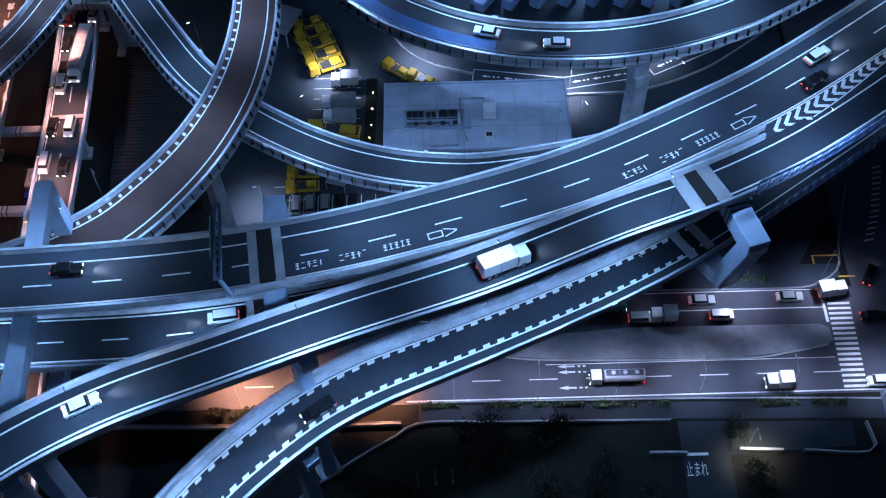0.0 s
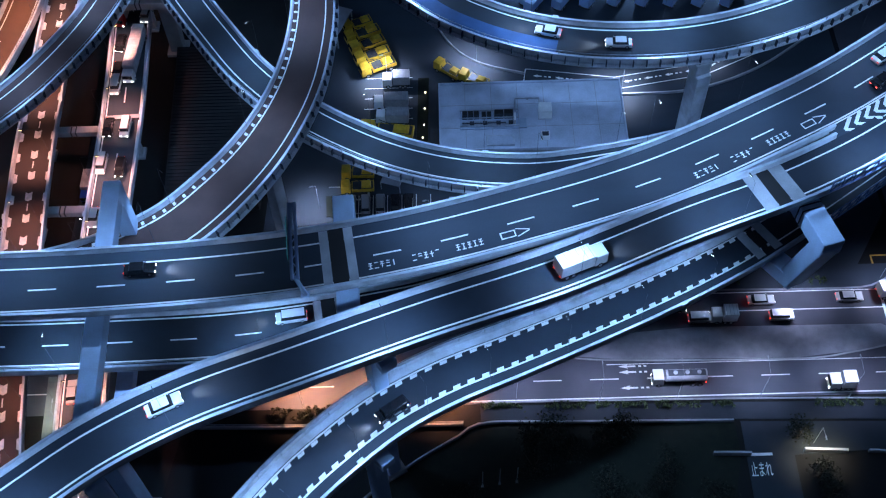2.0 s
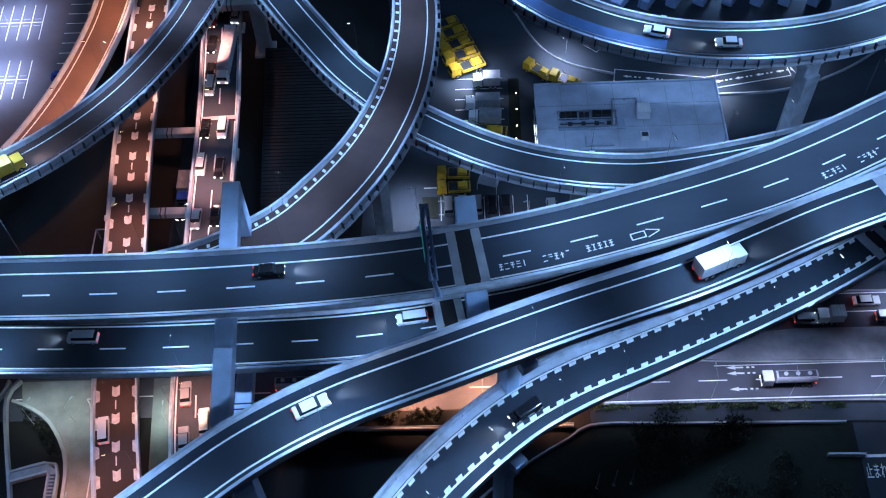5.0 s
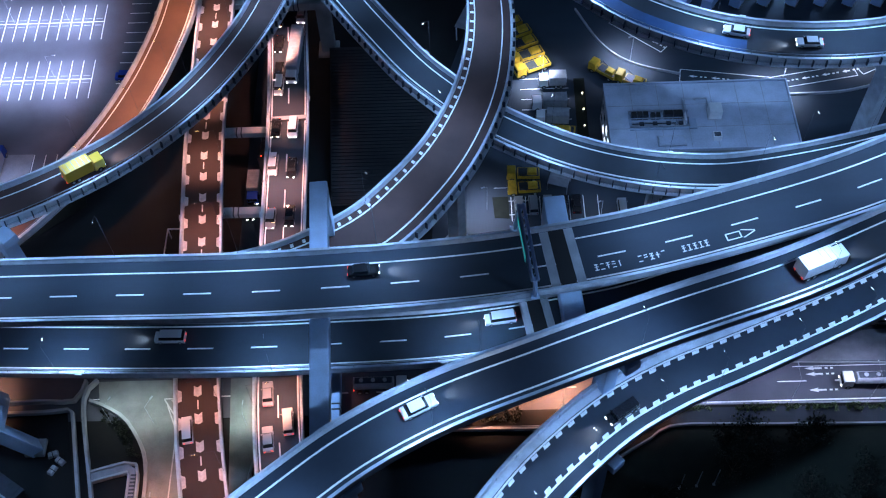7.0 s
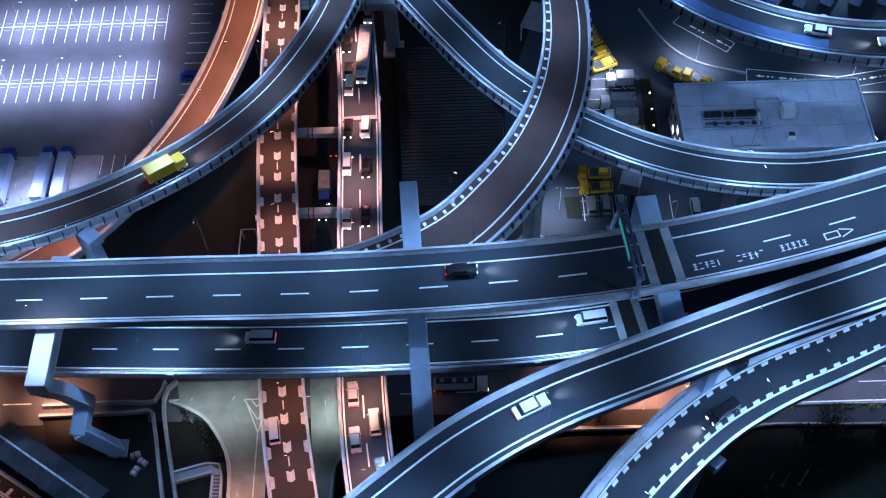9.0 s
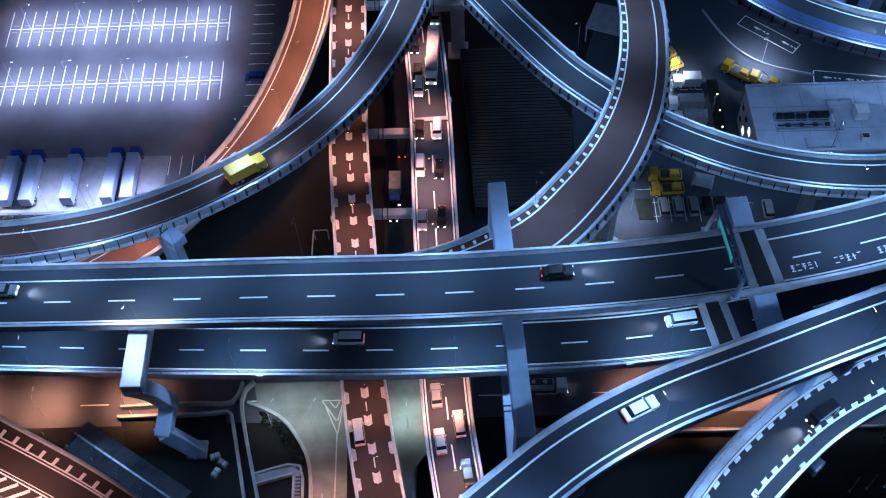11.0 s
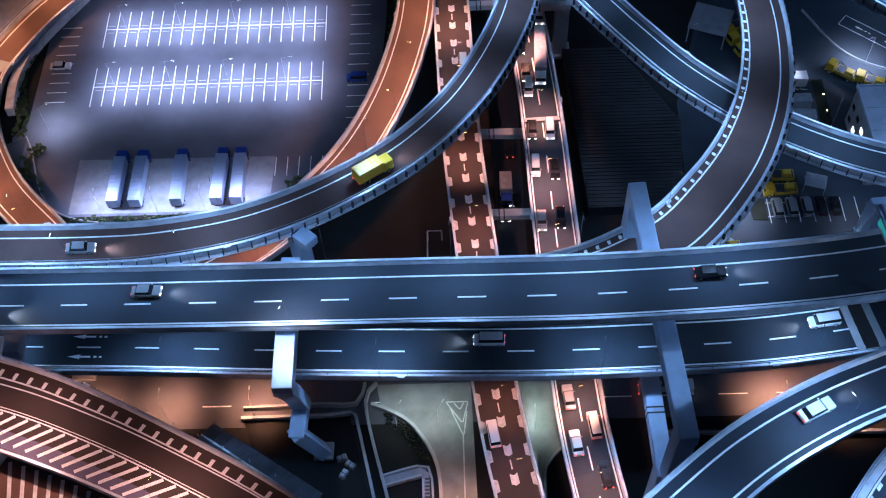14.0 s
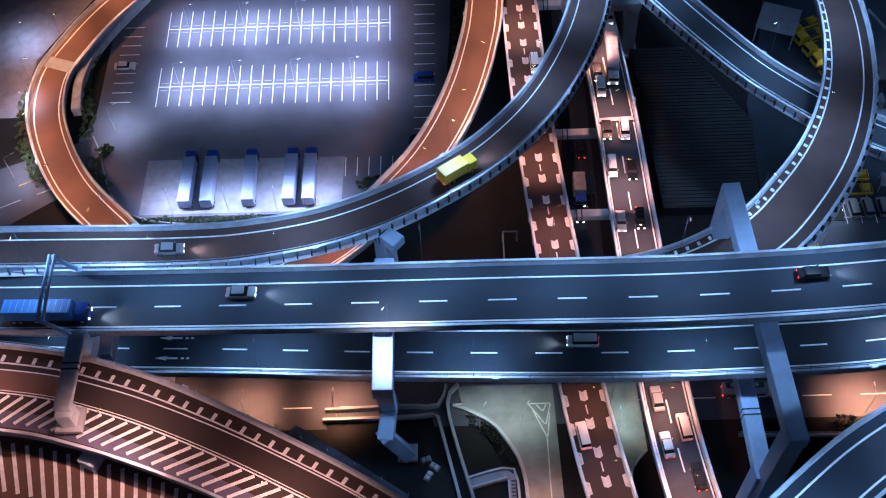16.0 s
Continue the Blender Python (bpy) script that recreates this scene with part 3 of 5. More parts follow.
F_PTS = [(-82, 196, 17), (-69, 175, 17.5), (-59.4, 159.2, 18), (-54.6, 151.7, 18.2), (-48.8, 142.9, 18.7), (-43.8, 136.7, 19.2), (-36.4, 128.9, 20), (-27.8, 123.0, 20), (-19, 118.5, 20), (-10, 115.6, 20), (-1, 114.2, 20), (8.1, 114.0, 20.2), (22, 116.0, 20.5), (36, 119.5, 20.5), (50, 124, 20.5), (80, 137, 20.5)]
road_f, LF = viaduct("dark_loop_ramp", "curving loop ramp of dark asphalt with ribbed outer edge", F_PTS, 7.6, ASPHALT_DARK, lines=(1.5, 1.7), brackets="R", rail="R")
G_PTS = [(-34, 176, 34), (-24, 156, 34), (-11.5, 142.1, 34), (-3.7, 136.5, 34), (4.3, 132.9, 34), (12.5, 130.8, 34), (20.8, 130, 34), (29.1, 130.2, 34), (37.6, 131.6, 34), (46.1, 134.3, 34), (54.7, 138.4, 34), (76, 152, 34), (100, 170, 34)]
road_g, LG = viaduct("upper_loop_ramp", "two-lane curving loop viaduct with a blue coated shoulder", G_PTS, 8.6, ASPHALT_DARK, inset=1.1, brackets="R", rail="R")
H_PTS = [(-215, 95, 35), (-172, 96.0, 33.2), (-146.4, 97.5, 30.4), (-134, 99.3, 28.9), (-121.2, 103.0, 27.7), (-108.4, 110.4, 26.0), (-95.6, 121.2, 24.4), (-84.6, 137.8, 21.8), (-76.3, 160.9, 19), (-74, 186, 17)]
road_h, LH = viaduct("west_loop_ramp", "curving ramp with brown-grey surface and pale blue parapet", H_PTS, 7.5, ASPHALT_BROWN, lines=(1.9, 0), brackets="R", rail="R")
I_PTS = [(-95, 200, 12), (-96.2, 169.3, 12), (-98.4, 154.6, 12), (-102.1, 141.5, 12), (-107.3, 130.5, 11.5), (-114, 122, 10.5), (-125, 111.5, 8.5), (-141, 105, 5.5), (-156, 109, 3.6), (-165.6, 119.5, 2.6), (-177.3, 132.3, 2.4), (-184.8, 147, 2.4), (-186.4, 158.9, 2.4), (-184, 167.5, 2.4), (-175.8, 182.6, 2.4), (-160, 200, 2.4)]
road_i, LI = viaduct("orange_ramp", "low looping ramp with red-brown surface under sodium lamps", I_PTS, 7.6, ASPHALT_RED, inset=1.3, girder=1.7, rail="L")
J_PTS = [(-89.6, 205, 10), (-89.2, 171, 10), (-88, 137, 10), (-87, 122, 10), (-85.8, 108.7, 10), (-84.8, 96, 10), (-83.8, 84, 10), (-82.4, 73.6, 10), (-80.6, 63.5, 10), (-76, 40, 10)]
road_j, LJ = viaduct("brown_straight_road", "raised straight road with dark brown surface and pale arrow blocks", J_PTS, 7.3, ASPHALT_UMBER, lines=(0, 0), girder=1.6,
                     notched=4.9)
K_PTS = [(-77.5, 205, 9.7), (-74.2, 165, 9.7), (-72.5, 140, 9.7), (-71.8, 117, 9.7), (-71.1, 97, 9.7), (-70.3, 79, 9.7), (-68.4, 63.3, 9.7), (-64, 40, 9.7)]
road_k, LK = viaduct("traffic_road", "raised two-lane road full of waiting traffic", K_PTS, 7.9, ASPHALT, lines=(1, 1), inset=0.75, girder=1.6, dash=1, dash_start=3, step=8.3)
L_PTS = [(-205, 76.5, 33), (-167, 72.7, 33), (-152.8, 69.5, 33), (-139.3, 64.2, 33), (-126.7, 58, 33), (-115, 51.4, 33), (-98, 40, 33)]
road_l, LL = viaduct("striped_ramp", "wide curving ramp with dark brown lane and white striped gore", L_PTS, 12.6, ASPHALT_UMBER, inset=2.0, lines=(2.5, 0), teeth=((4.5, 2.25, 1.55),), rail="L",
                     widths=(1.1, 1.07, 1.05, 1.0, 0.9, 0.85, 0.85))
L2_PTS = [(-205, 66.5, 29), (-172, 63.4, 29), (-156, 60.2, 29), (-142, 55.2, 29), (-128, 47.5, 29)]
road_l2, LL2 = viaduct("barred_ramp", "lower curving ramp with pale cross bars on its surface", L2_PTS, 10.5, ASPHALT_RED, lines=(0, 0), blocks=((0.3, 2.0, 118, 5.2),))
sweep("edge_line", LL, rect(2.95, 0.2, 0.004, 0.016), PAINT, road_l)
sweep("gore_band", LL, rect(-4.35, 2.4, 0.001, 0.003), MAUVE_COAT, road_l)
# Reddish strip paints the warm-lit stretch of lane into the surface colour.
sweep("red_lit_patch", LL, rect(1.2, 3.2, 0.001, 0.003), ASPHALT_RED, road_l, 0, LL.nearest(-157.6, 71))
sweep("lane_line", LL, rect(-0.6, 0.2, 0.004, 0.016), PAINT, road_l)
sweep("lane_line", LL, rect(-0.2, 0.12, 0.004, 0.016), PAINT, road_l)
s = 14.0
while s < LL.length - 8:
    q = LL.at(s, -2.9, 0.004)
    me = block_mesh("gore_stripe", (-2.75, 2.75, -0.24, 0.24, 0, 0.012), PAINT)
    shared("gore_stripe", me, pose(*q, 0, 0, LL.heading(s) + 48), road_l)
    s += 2.0

# gore chevrons between the expressway and the merging ramp
gore = thing("gore_marking", "white chevrons painted on the merging gore", "road marking", "", "structure")
s = GORE_A
for k in range(15):
    a = s + 1.2 + 1.95 * k
    half = 1.5 - 0.075 * k
    for sg in (-1, 1):
        w = half * 1.85
        me = block_mesh("chevron_bar", (-w / 2, w / 2, -0.27, 0.27, 0, 0.012), PAINT)
        shared("chevron_bar", me, LA.frame_at(a + half * 0.74, -4.6 - half + sg * half * 0.5, 0.03 + 0.003 * sg, sg * 34), gore)
sweep("gore_line", LA, rect(-4.45, 0.22, 0.004, 0.02), PAINT, gore, s - 2, s + 34)
edge = Line([LA.at(s + d, lat) for d, lat in ((1, -7.75), (12, -7.0), (22, -6.1), (32, -5.0))])
sweep("gore_line", edge, rect(0, 0.2, 0.024, 0.036), PAINT, gore)
sweep("gore_apron", LA, [(-4.6, -0.12), (-4.6, 0.012), (-7.4, 0.012), (-7.4, -0.12)], ASPHALT, gore, s - 1, s + 100)


for k in range(7):
    me = block_mesh("hatch_bar", (-0.85 + 0.06 * k, 0.85 - 0.06 * k, -0.24, 0.24, 0, 0.012), PAINT)
    shared("hatch_bar", me, LD.frame_at(121.6 + 1.65 * k, 1.15, 0.006, 62), gore)


def lettering(line, s, lat, parent):
    """Three unreadable words as rows of painted bars and a long arrow, along the lane."""
    rng = random.Random(4)
    at = s
    for word in range(3):
        for k in range(5):
            for lat_bar, ln, wd in ((-0.45, 0.6, 0.15), (0.45, 0.5, 0.15), (0.08, 0.55, 0.13), (0.0, 0.16, 0.95)):
                if rng.random() < 0.66:
                    me = block_mesh("letter_bar", (-ln / 2, ln / 2, -wd / 2, wd / 2, 0, 0.01), PAINT)
                    a = at + k * 0.82
                    shared("letter_bar", me, line.frame_at(a, lat + lat_bar, 0.008), parent)
        at += 6.2
    for lat_bar, ln, wd, ds, turn in ((-0.5, 2.2, 0.18, 1.0, 0), (0.5, 2.2, 0.18, 1.0, 0), (0, 0.2, 1.0, 0.0, 0), (0, 0.2, 1.0, 2.0, 0), (-0.36, 2.0, 0.18, 3.2, 19), (0.36, 2.0, 0.18, 3.2, -19)):
        me = block_mesh("arrow_bar", (-ln / 2, ln / 2, -wd / 2, wd / 2, 0, 0.01), PAINT)
        shared("arrow_bar", me, line.frame_at(at + ds, lat + lat_bar, 0.008, turn), parent)


deck_words = thing("deck_lettering", "white painted lane lettering on the expressway", "road marking", "", "structure")
lettering(LA, LA.nearest(-20.6, 83), -2.5, deck_words)
lettering(LA, LA.nearest(25.5, 94.5), -2.5, deck_words)
for y_lat in (1.9, -1.7):
    LB_ARROW = arrow(0, 0, 0, 4.4, 0, deck_words)
    LB_ARROW.matrix_basis = LB.frame_at(LB.nearest(-148.5, 86), y_lat, 0.02, 180)
# blue coated shoulder on the upper loop
sweep("blue_shoulder", LG, rect(-1.9, 3.6, 0.003, 0.010), ASPHALT_BLUE, road_g, LG.nearest(-16, 146), LG.nearest(9.5, 131.5))
# expansion joints
def joint(line, x, y, w, parent, n=2, gap=2.2, bar=1.2):
    s0 = line.nearest(x, y)
    for k in range(n):
        a = s0 + k * gap
        me = block_mesh("expansion_joint", (-bar / 2, bar / 2, -w / 2, w / 2, 0, 0.03), CONCRETE)
        shared("expansion_joint", me, line.frame_at(a, 0, 0.008), parent)
    me = block_mesh("joint_gap", (-gap / 2 + bar / 2 + 0.05, gap / 2 - bar / 2 - 0.05, -w / 2, w / 2, 0, 0.02), BLACK)
    a = s0 + gap / 2
    shared("joint_gap", me, line.frame_at(a, 0, 0.007), parent)


joint(LA, -27.6, 85, 9.6, road_a, 2, 3.6, 1.3)
joint(LC, 34.2, 91.5, 7.2, road_c, 2, 4.4, 2.2)
joint(LD, 36, 92.5, 5.6, road_d, 2, 3.4, 1.6)
joint(LB, -29.6, 83, 8.4, road_b, 2, 3.4, 1.2)
joint(LK, -73, 138.5, 6.6, road_k, 1, 1.5, 0.9)
joint(LI, -185.4, 164, 6.4, road_i, 1, 2, 3.0)


# ---------------------------------------------------------------- piers
def pier(x0, y0, x1, y1, top, w, columns, depth=2.6, foot=0.0, label="pale blue steel portal pier carrying the viaduct", mat=PIER):
    """A beam from (x0, y0) to (x1, y1) with its top at that height, on columns at shares of its length."""
    p = thing("viaduct_pier", label, "bridge pier", "viaduct piers", "structure")
    d = Vector((x1 - x0, y1 - y0, 0))
    turn = math.degrees(math.atan2(d.y, d.x))
    m = pose((x0 + x1) / 2, (y0 + y1) / 2, top, 0, 0, turn)
    bm = bmesh.new()
    box(bm, -d.length / 2, d.length / 2, -w / 2, w / 2, -depth, 0, bevel=0.22, m=m)
    beam = part("cap_beam", bm, mat, p)
    for k in range(2):
        one_box("stiffener_band", (-0.12 - d.length * 0.1 + k * 0.9, 0.12 - d.length * 0.1 + k * 0.9, -w / 2 - 0.04, w / 2 + 0.04, -depth - 0.03, 0.03), STEEL_DARK, beam, m=m)
    for u in columns:
        q = Vector((x0, y0, 0)) + d * u
        bm = bmesh.new()
        box(bm, -w * 0.52, w * 0.52, -w * 0.47, w * 0.47, foot, top - depth + 0.2, bevel=0.18, m=pose(q.x, q.y, 0, 0, 0, turn))
        part("column", bm, mat, p)
        one_box("footing", (-w * 0.8, w * 0.8, -w * 0.8, w * 0.8, foot - 0.02, foot + 0.7), CONCRETE, p, 0.08, pose(q.x, q.y, 0, 0, 0, turn))
    return p


pier(-61.6, 102.0, -59.4, 60.2, 37.0, 2.7, (0.03, 0.96))
pier(-26.2, 97.8, -24.4, 72.5, 37.2, 3.2, (0.05,))
pier(-113.6, 92.0, -113.5, 70.3, 34.3, 2.9, (), depth=2.8)
pier(-154.6, 94.0, -154.4, 79.0, 30.8, 2.6, (0.12,), foot=0)
pier(40.0, 95.4, 43.3, 83.9, 41.2, 3.3, (), depth=3.2)
pier(-60.4, 80.0, -60.0, 61.8, 20.5, 2.6, (0.92,), depth=2.2)
pier(30.9, 134.6, 33.6, 127.4, 31.2, 2.9, (0.9,), depth=2.6, label="pale bent steel pier under the upper loop", mat=PARAPET)
pier(-117.0, 104.5, -112.0, 100.0, 26.8, 2.6, (0.5,), depth=2.0)
pier(-21.5, 70.5, -18.5, 65.5, 44.0, 2.4, (0.2,), depth=2.0)
pier(-6.0, 117.5, -6.5, 112.0, 17.8, 2.2, (0.5,), depth=1.6, mat=CONCRETE, label="pale concrete pier under the loop ramp")
pier(-43.0, 117.5, -38.5, 113.5, 24.4, 2.4, (0.5,), depth=1.8, mat=CONCRETE, label="pale concrete pier under the brown loop ramp")
pier(-58.0, 55.5, -54.0, 50.0, 43.6, 2.6, (0.5,), depth=2.2)
pier(-24.0, 63.5, -19.5, 58.5, 28.6, 2.2, (0.5,), depth=1.8)
pier(-65.2, 165.3, -81, 165.3, 14.6, 2.7, (0.1,), depth=1.8, mat=CONCRETE, label="pale concrete bent beside the traffic road")
pier(-150.0, 70.0, -154.0, 62.0, 31.0, 2.6, (0.5,), depth=2.0)
for y in (172, 137, 118):
    xj = float(np.interp(y, [63, 84, 109, 137, 171], [-80.6, -83.8, -85.8, -88, -89.2]))
    xk = float(np.interp(y, [63, 97, 140, 165], [-68.4, -71.1, -72.5, -74.2]))
    pier(xj - 3.4, y, xk + 3.2, y, 8.1, 1.7, (0.1, 0.9), depth=1.3, mat=CONCRETE, label="pale concrete cross bent under the raised roads")


def leg(points, w, label, mat=PIER):
    """A bent box leg through the points, from the top down to its foot."""
    p = thing("pier_leg", label, "bridge pier", "viaduct piers", "structure")
    for a, b in zip(points, points[1:]):
        a, b = Vector(a), Vector(b)
        d = b - a
        m = Matrix.Translation(a) @ d.to_track_quat("Z", "Y").to_matrix().to_4x4()
        bm = bmesh.new()
        box(bm, -w / 2, w / 2, -w * 0.45, w * 0.45, -w * 0.3, d.length + w * 0.3, bevel=0.2, m=m)
        part("leg_segment", bm, mat, p)
    x, y, z = points[-1]
    one_box("footing", (x - w * 0.65, x + w * 0.65, y - w * 0.6, y + w * 0.6, z - 0.02, z + 0.8), CONCRETE, p, 0.08)
    return p


leg([(-113.5, 71.4, 32.3), (-114.0, 75.4, 22.5), (-114.1, 78.4, 13.0), (-114.7, 74.0, 11.4), (-112.0, 75.8, 0)], 2.5, "pale blue bent steel leg standing beside the basin")
leg([(42.9, 85.2, 39.0), (42.0, 88.6, 25.4), (38.6, 95.6, 23.0), (36.0, 104.0, 0)], 3.1, "pale blue bent steel leg under the merging ramp")

corner = thing("corner_marking", "white hatched bars along the corner kerb", "road marking", "", "structure")
for k in range(14):
    y = 111.5 + 1.3 * k
    x = float(np.interp(y, [111, 117, 128], [77.3, 79.9, 83.0]))
    paint("hatch_bar", x - 0.9, x + 0.9, y - 0.18, y + 0.18, corner, 0.02, PAINT, 12)
amber = thing("corner_lines", "amber painted box lines at the street corner", "road marking", "", "structure")
for x0, x1, y0, y1 in ((66.2, 71.0, 108.2, 108.5), (66.2, 66.5, 104.2, 108.2), (70.2, 73.2, 103.6, 103.9)):
    paint("amber_line", x0, x1, y0, y1, amber, 0.004, PAINT_AMBER)
apron_paint = thing("apron_marking", "worn white chevron and guide line on the apron", "road marking", "", "structure")
for x0, y0, x1, y1 in ((-91.7, 84.4, -89.1, 80.6), (-88.0, 84.3, -88.9, 80.6), (-91.0, 83.2, -88.95, 78.4), (-88.2, 82.6, -88.75, 78.4), (-91.7, 84.4, -88.0, 84.4), (-90.4, 84.2, -89.4, 83.0), (-88.7, 84.2, -89.3, 83.0), (-88.9, 78.6, -88.8, 62)):
    d = math.hypot(x1 - x0, y1 - y0)
    paint("chevron_line", (x0 + x1 - d) / 2, (x0 + x1 + d) / 2, (y0 + y1) / 2 - 0.11, (y0 + y1) / 2 + 0.11, apron_paint, 0.034, PAINT_WORN, math.degrees(math.atan2(y1 - y0, x1 - x0)))


# ---------------------------------------------------------------- lamps
GAIN = 5.2


def street_lamp(x, y, z, height, heading, colour, power, arm=1.6, warm=False, spread=150, label="slender steel lamp post with a flat head, mostly an added light source", thick=0.06):
    """A post with an arm and a flat head whose light falls downwards."""
    lamp = thing("street_lamp", label, "street lamp", "street lamps", m=pose(x, y, z, 0, 0, heading))
    bm = bmesh.new()
    cyl(bm, (0, 0, 0), (0, 0, height), thick, thick * 0.6, 8)
    cyl(bm, (0, 0, height - 0.05), (arm, 0, height + 0.25), thick * 0.5, thick * 0.4, 6)
    part("post", bm, STEEL_DARK if thick < 0.03 else STEEL, lamp)
    head = one_box("lamp_head", (arm - 0.1, arm + 0.65, -thick * 2, thick * 2, height + 0.17, height + 0.33), STEEL_DARK if thick < 0.03 else STEEL, lamp, 0.04)
    one_box("lens", (arm, arm + 0.55, -thick * 1.4, thick * 1.4, height + 0.14, height + 0.168), BULB_WARM if warm else BULB, head)
    data = bpy.data.lights.new("street_light", "SPOT")
    data.energy, data.color, data.spot_size, data.spot_blend, data.shadow_soft_size = power * GAIN, colour, radians(spread), 0.9, 0.25
    li = new("street_light", data)
    li.matrix_basis = pose(arm + 0.3, 0, height + 0.05)
    li.parent = lamp
    return lamp


# Deck posts are mostly added light sources, kept thin and dark.
def lamps_along(line, lat, xs, colour, power, height=9.0, warm=False, spread=142, arm=0.9):
    for x, y in xs:
        s = line.nearest(x, y)
        p = line.at(s, lat, 1.0)
        street_lamp(*p, height, line.heading(s) + (-90 if lat > 0 else 90), colour, power, arm=arm, warm=warm, spread=spread, thick=0.026)


P = 2750
lamps_along(LA, 5.2, [(-185, 88), (-166, 87), (-147, 86), (-128, 84), (-109, 83), (-90, 82), (-71, 82), (-52, 83), (-12, 87), (4, 91), (20, 96), (36, 103), (56, 115), (80, 132)], COLD, P * 0.66, 10)
lamps_along(LB, -4.6, [(-165, 84), (-132, 82), (-100, 81), (-68, 80), (-38, 81)], COLD, 2300, 8)
lamps_along(LC, -3.75, [(-66, 45), (-45, 59), (-20, 68), (5, 77), (28, 88), (52, 100)], COLD, P, 9)
lamps_along(LD, -3.9, [(-34, 51), (-25, 60), (-16, 67), (-6, 72), (4, 76), (15, 81), (26, 87)], COLD, 1050, 8, spread=126)
lamps_along(LE, 4.2, [(-53, 101), (-40, 118), (-35, 142), (-40, 172)], COLD, 1700, 9)
lamps_along(LF, 3.65, [(-64, 164), (-48, 141), (-26, 122), (-4, 115), (20, 117)], COLD, 1500, 9)
lamps_along(LG, 4.1, [(-16, 146), (4, 133), (26, 130), (48, 135)], COLD, 2400, 9)
lamps_along(LH, 3.6, [(-185, 94), (-155, 95), (-126, 100), (-102, 115), (-86, 135), (-77, 160)], COLD, 1700, 9)
lamps_along(LI, 3.6, [(-95, 192), (-96, 178), (-97, 163), (-99, 150), (-103, 139), (-110, 127), (-125, 111), (-168, 122), (-177, 132), (-184, 145), (-186, 158), (-183, 170), (-175, 184)], ORANGE, 1050, 7, True, 146)
lamps_along(LJ, 3.5, [(-89, 180), (-89, 162), (-88, 145), (-87, 128), (-86, 112)], PINK, 1350, 7.5, True, 92, 2.8)
lamps_along(LJ, 3.5, [(-83, 78), (-81, 66)], PINK, 800, 7.5, True, 92, 2.8)
lamps_along(LK, -3.8, [(-75, 172), (-73, 155), (-72, 138), (-72, 122), (-71, 108), (-70, 78), (-68, 64)], PINK, 2000, 7, True, 94, 3.0)
lamps_along(LL, -5.0, [(-172, 73), (-148, 68), (-126, 58)], MAUVE, 1750, 9, True, 140)
for x, y in ((-139, 87.5), (-124, 87.5), (-36, 86), (-24, 85.5), (-12, 85.5), (-152, 87)):
    street_lamp(x, y - 5, 0, 7, 90, ORANGE, 3900 if x > -100 else 2000, warm=True, spread=116)
for x, y in ((0, 80.4), (14, 80.2), (27, 80.2), (41, 80.2), (56, 80.0), (72, 79.6)):
    street_lamp(x, y, 0.1, 9, 90, VIOLET, 1150, arm=2.6, spread=110, thick=0.04)
for x, y in ((36, 102.3), (51, 102.3), (67, 103.5)):
    street_lamp(x, y, 0.1, 9, -90, VIOLET, 1150, arm=2.6, spread=110, thick=0.04)
for yc in (176.0, 159.2):
    for x in (-158.5, -146.5, -134.5, -122.5):
        street_lamp(x - 1.6, yc, 0, 7.0, 0, LOT_WHITE, 2150, spread=162, label="short lot lamp post with a bright head", thick=0.045)
for x, y, p in ((-22.4, 155.2, 2400), (-3.8, 159.6, 2400), (25.5, 150.5, 2600), (44, 160, 1300), (-35.0, 122.5, 1500), (-14, 118.6, 400)):
    street_lamp(x, y, 0, 7, 200, WHITE, p, arm=0.6, spread=130, label="yard lamp post with a bright head")
street_lamp(48.5, 72, 0, 6, -90, (1.0, 0.9, 0.7), 700, spread=120)
street_lamp(-90, 63, 0, 6, 90, ORANGE, 600, warm=True)
street_lamp(-78.5, 96, 0, 6, 90, WHITE, 800)
street_lamp(-77.0, 79, 0, 5, 90, (0.72, 0.95, 0.88), 420, spread=140, thick=0.05)
for x in (-157.2, -146.5, -137.2, -129.0):
    street_lamp(x, 126.0, 0, 6.8, 90, LOT_WHITE, 1900, arm=0.5, spread=150, thick=0.04, label="low lamp post at the lorry bays")
for x, y in ((-100, 92), (-93, 92)):
    street_lamp(x, y - 12, 0, 6, 60, (0.78, 0.92, 0.90), 300, label="slender lamp post on the apron")
for x, y in ((-190, 136), (-172, 148)):
    street_lamp(x, y, 0, 6.5, 30, WHITE, 900, label="slender lamp post beside the entry road")
# Added lamp that brightens the top of the pier beam south of the deck.
q = LA.at(LA.nearest(-111.6, 83), -5.2, 1.0)
street_lamp(*q, 6.0, 240, WHITE, 1800, arm=0.8, spread=120, thick=0.028)
# Added lamps that lift the ground outside the orange ramp.
for x, y in ((-200, 130), (-192, 152), (-196, 172)):
    street_lamp(x, y, 0, 6.5, 30, LOT_WHITE, 800, label="slender lamp post added to light the ground outside the ramp")
# Added lamps that light the depot lorry roofs.
for x, y in ((12, 184), (34, 184), (54, 182)):
    street_lamp(x, y, 0, 9, 200, COLD, 2200, label="tall lamp post added to light the depot lorries")
# Added lamps that bring up the lattice screen by the slip ramp.
lamps_along(LD, 4.0, [(58, 107), (76, 120)], COLD, 500, 7)


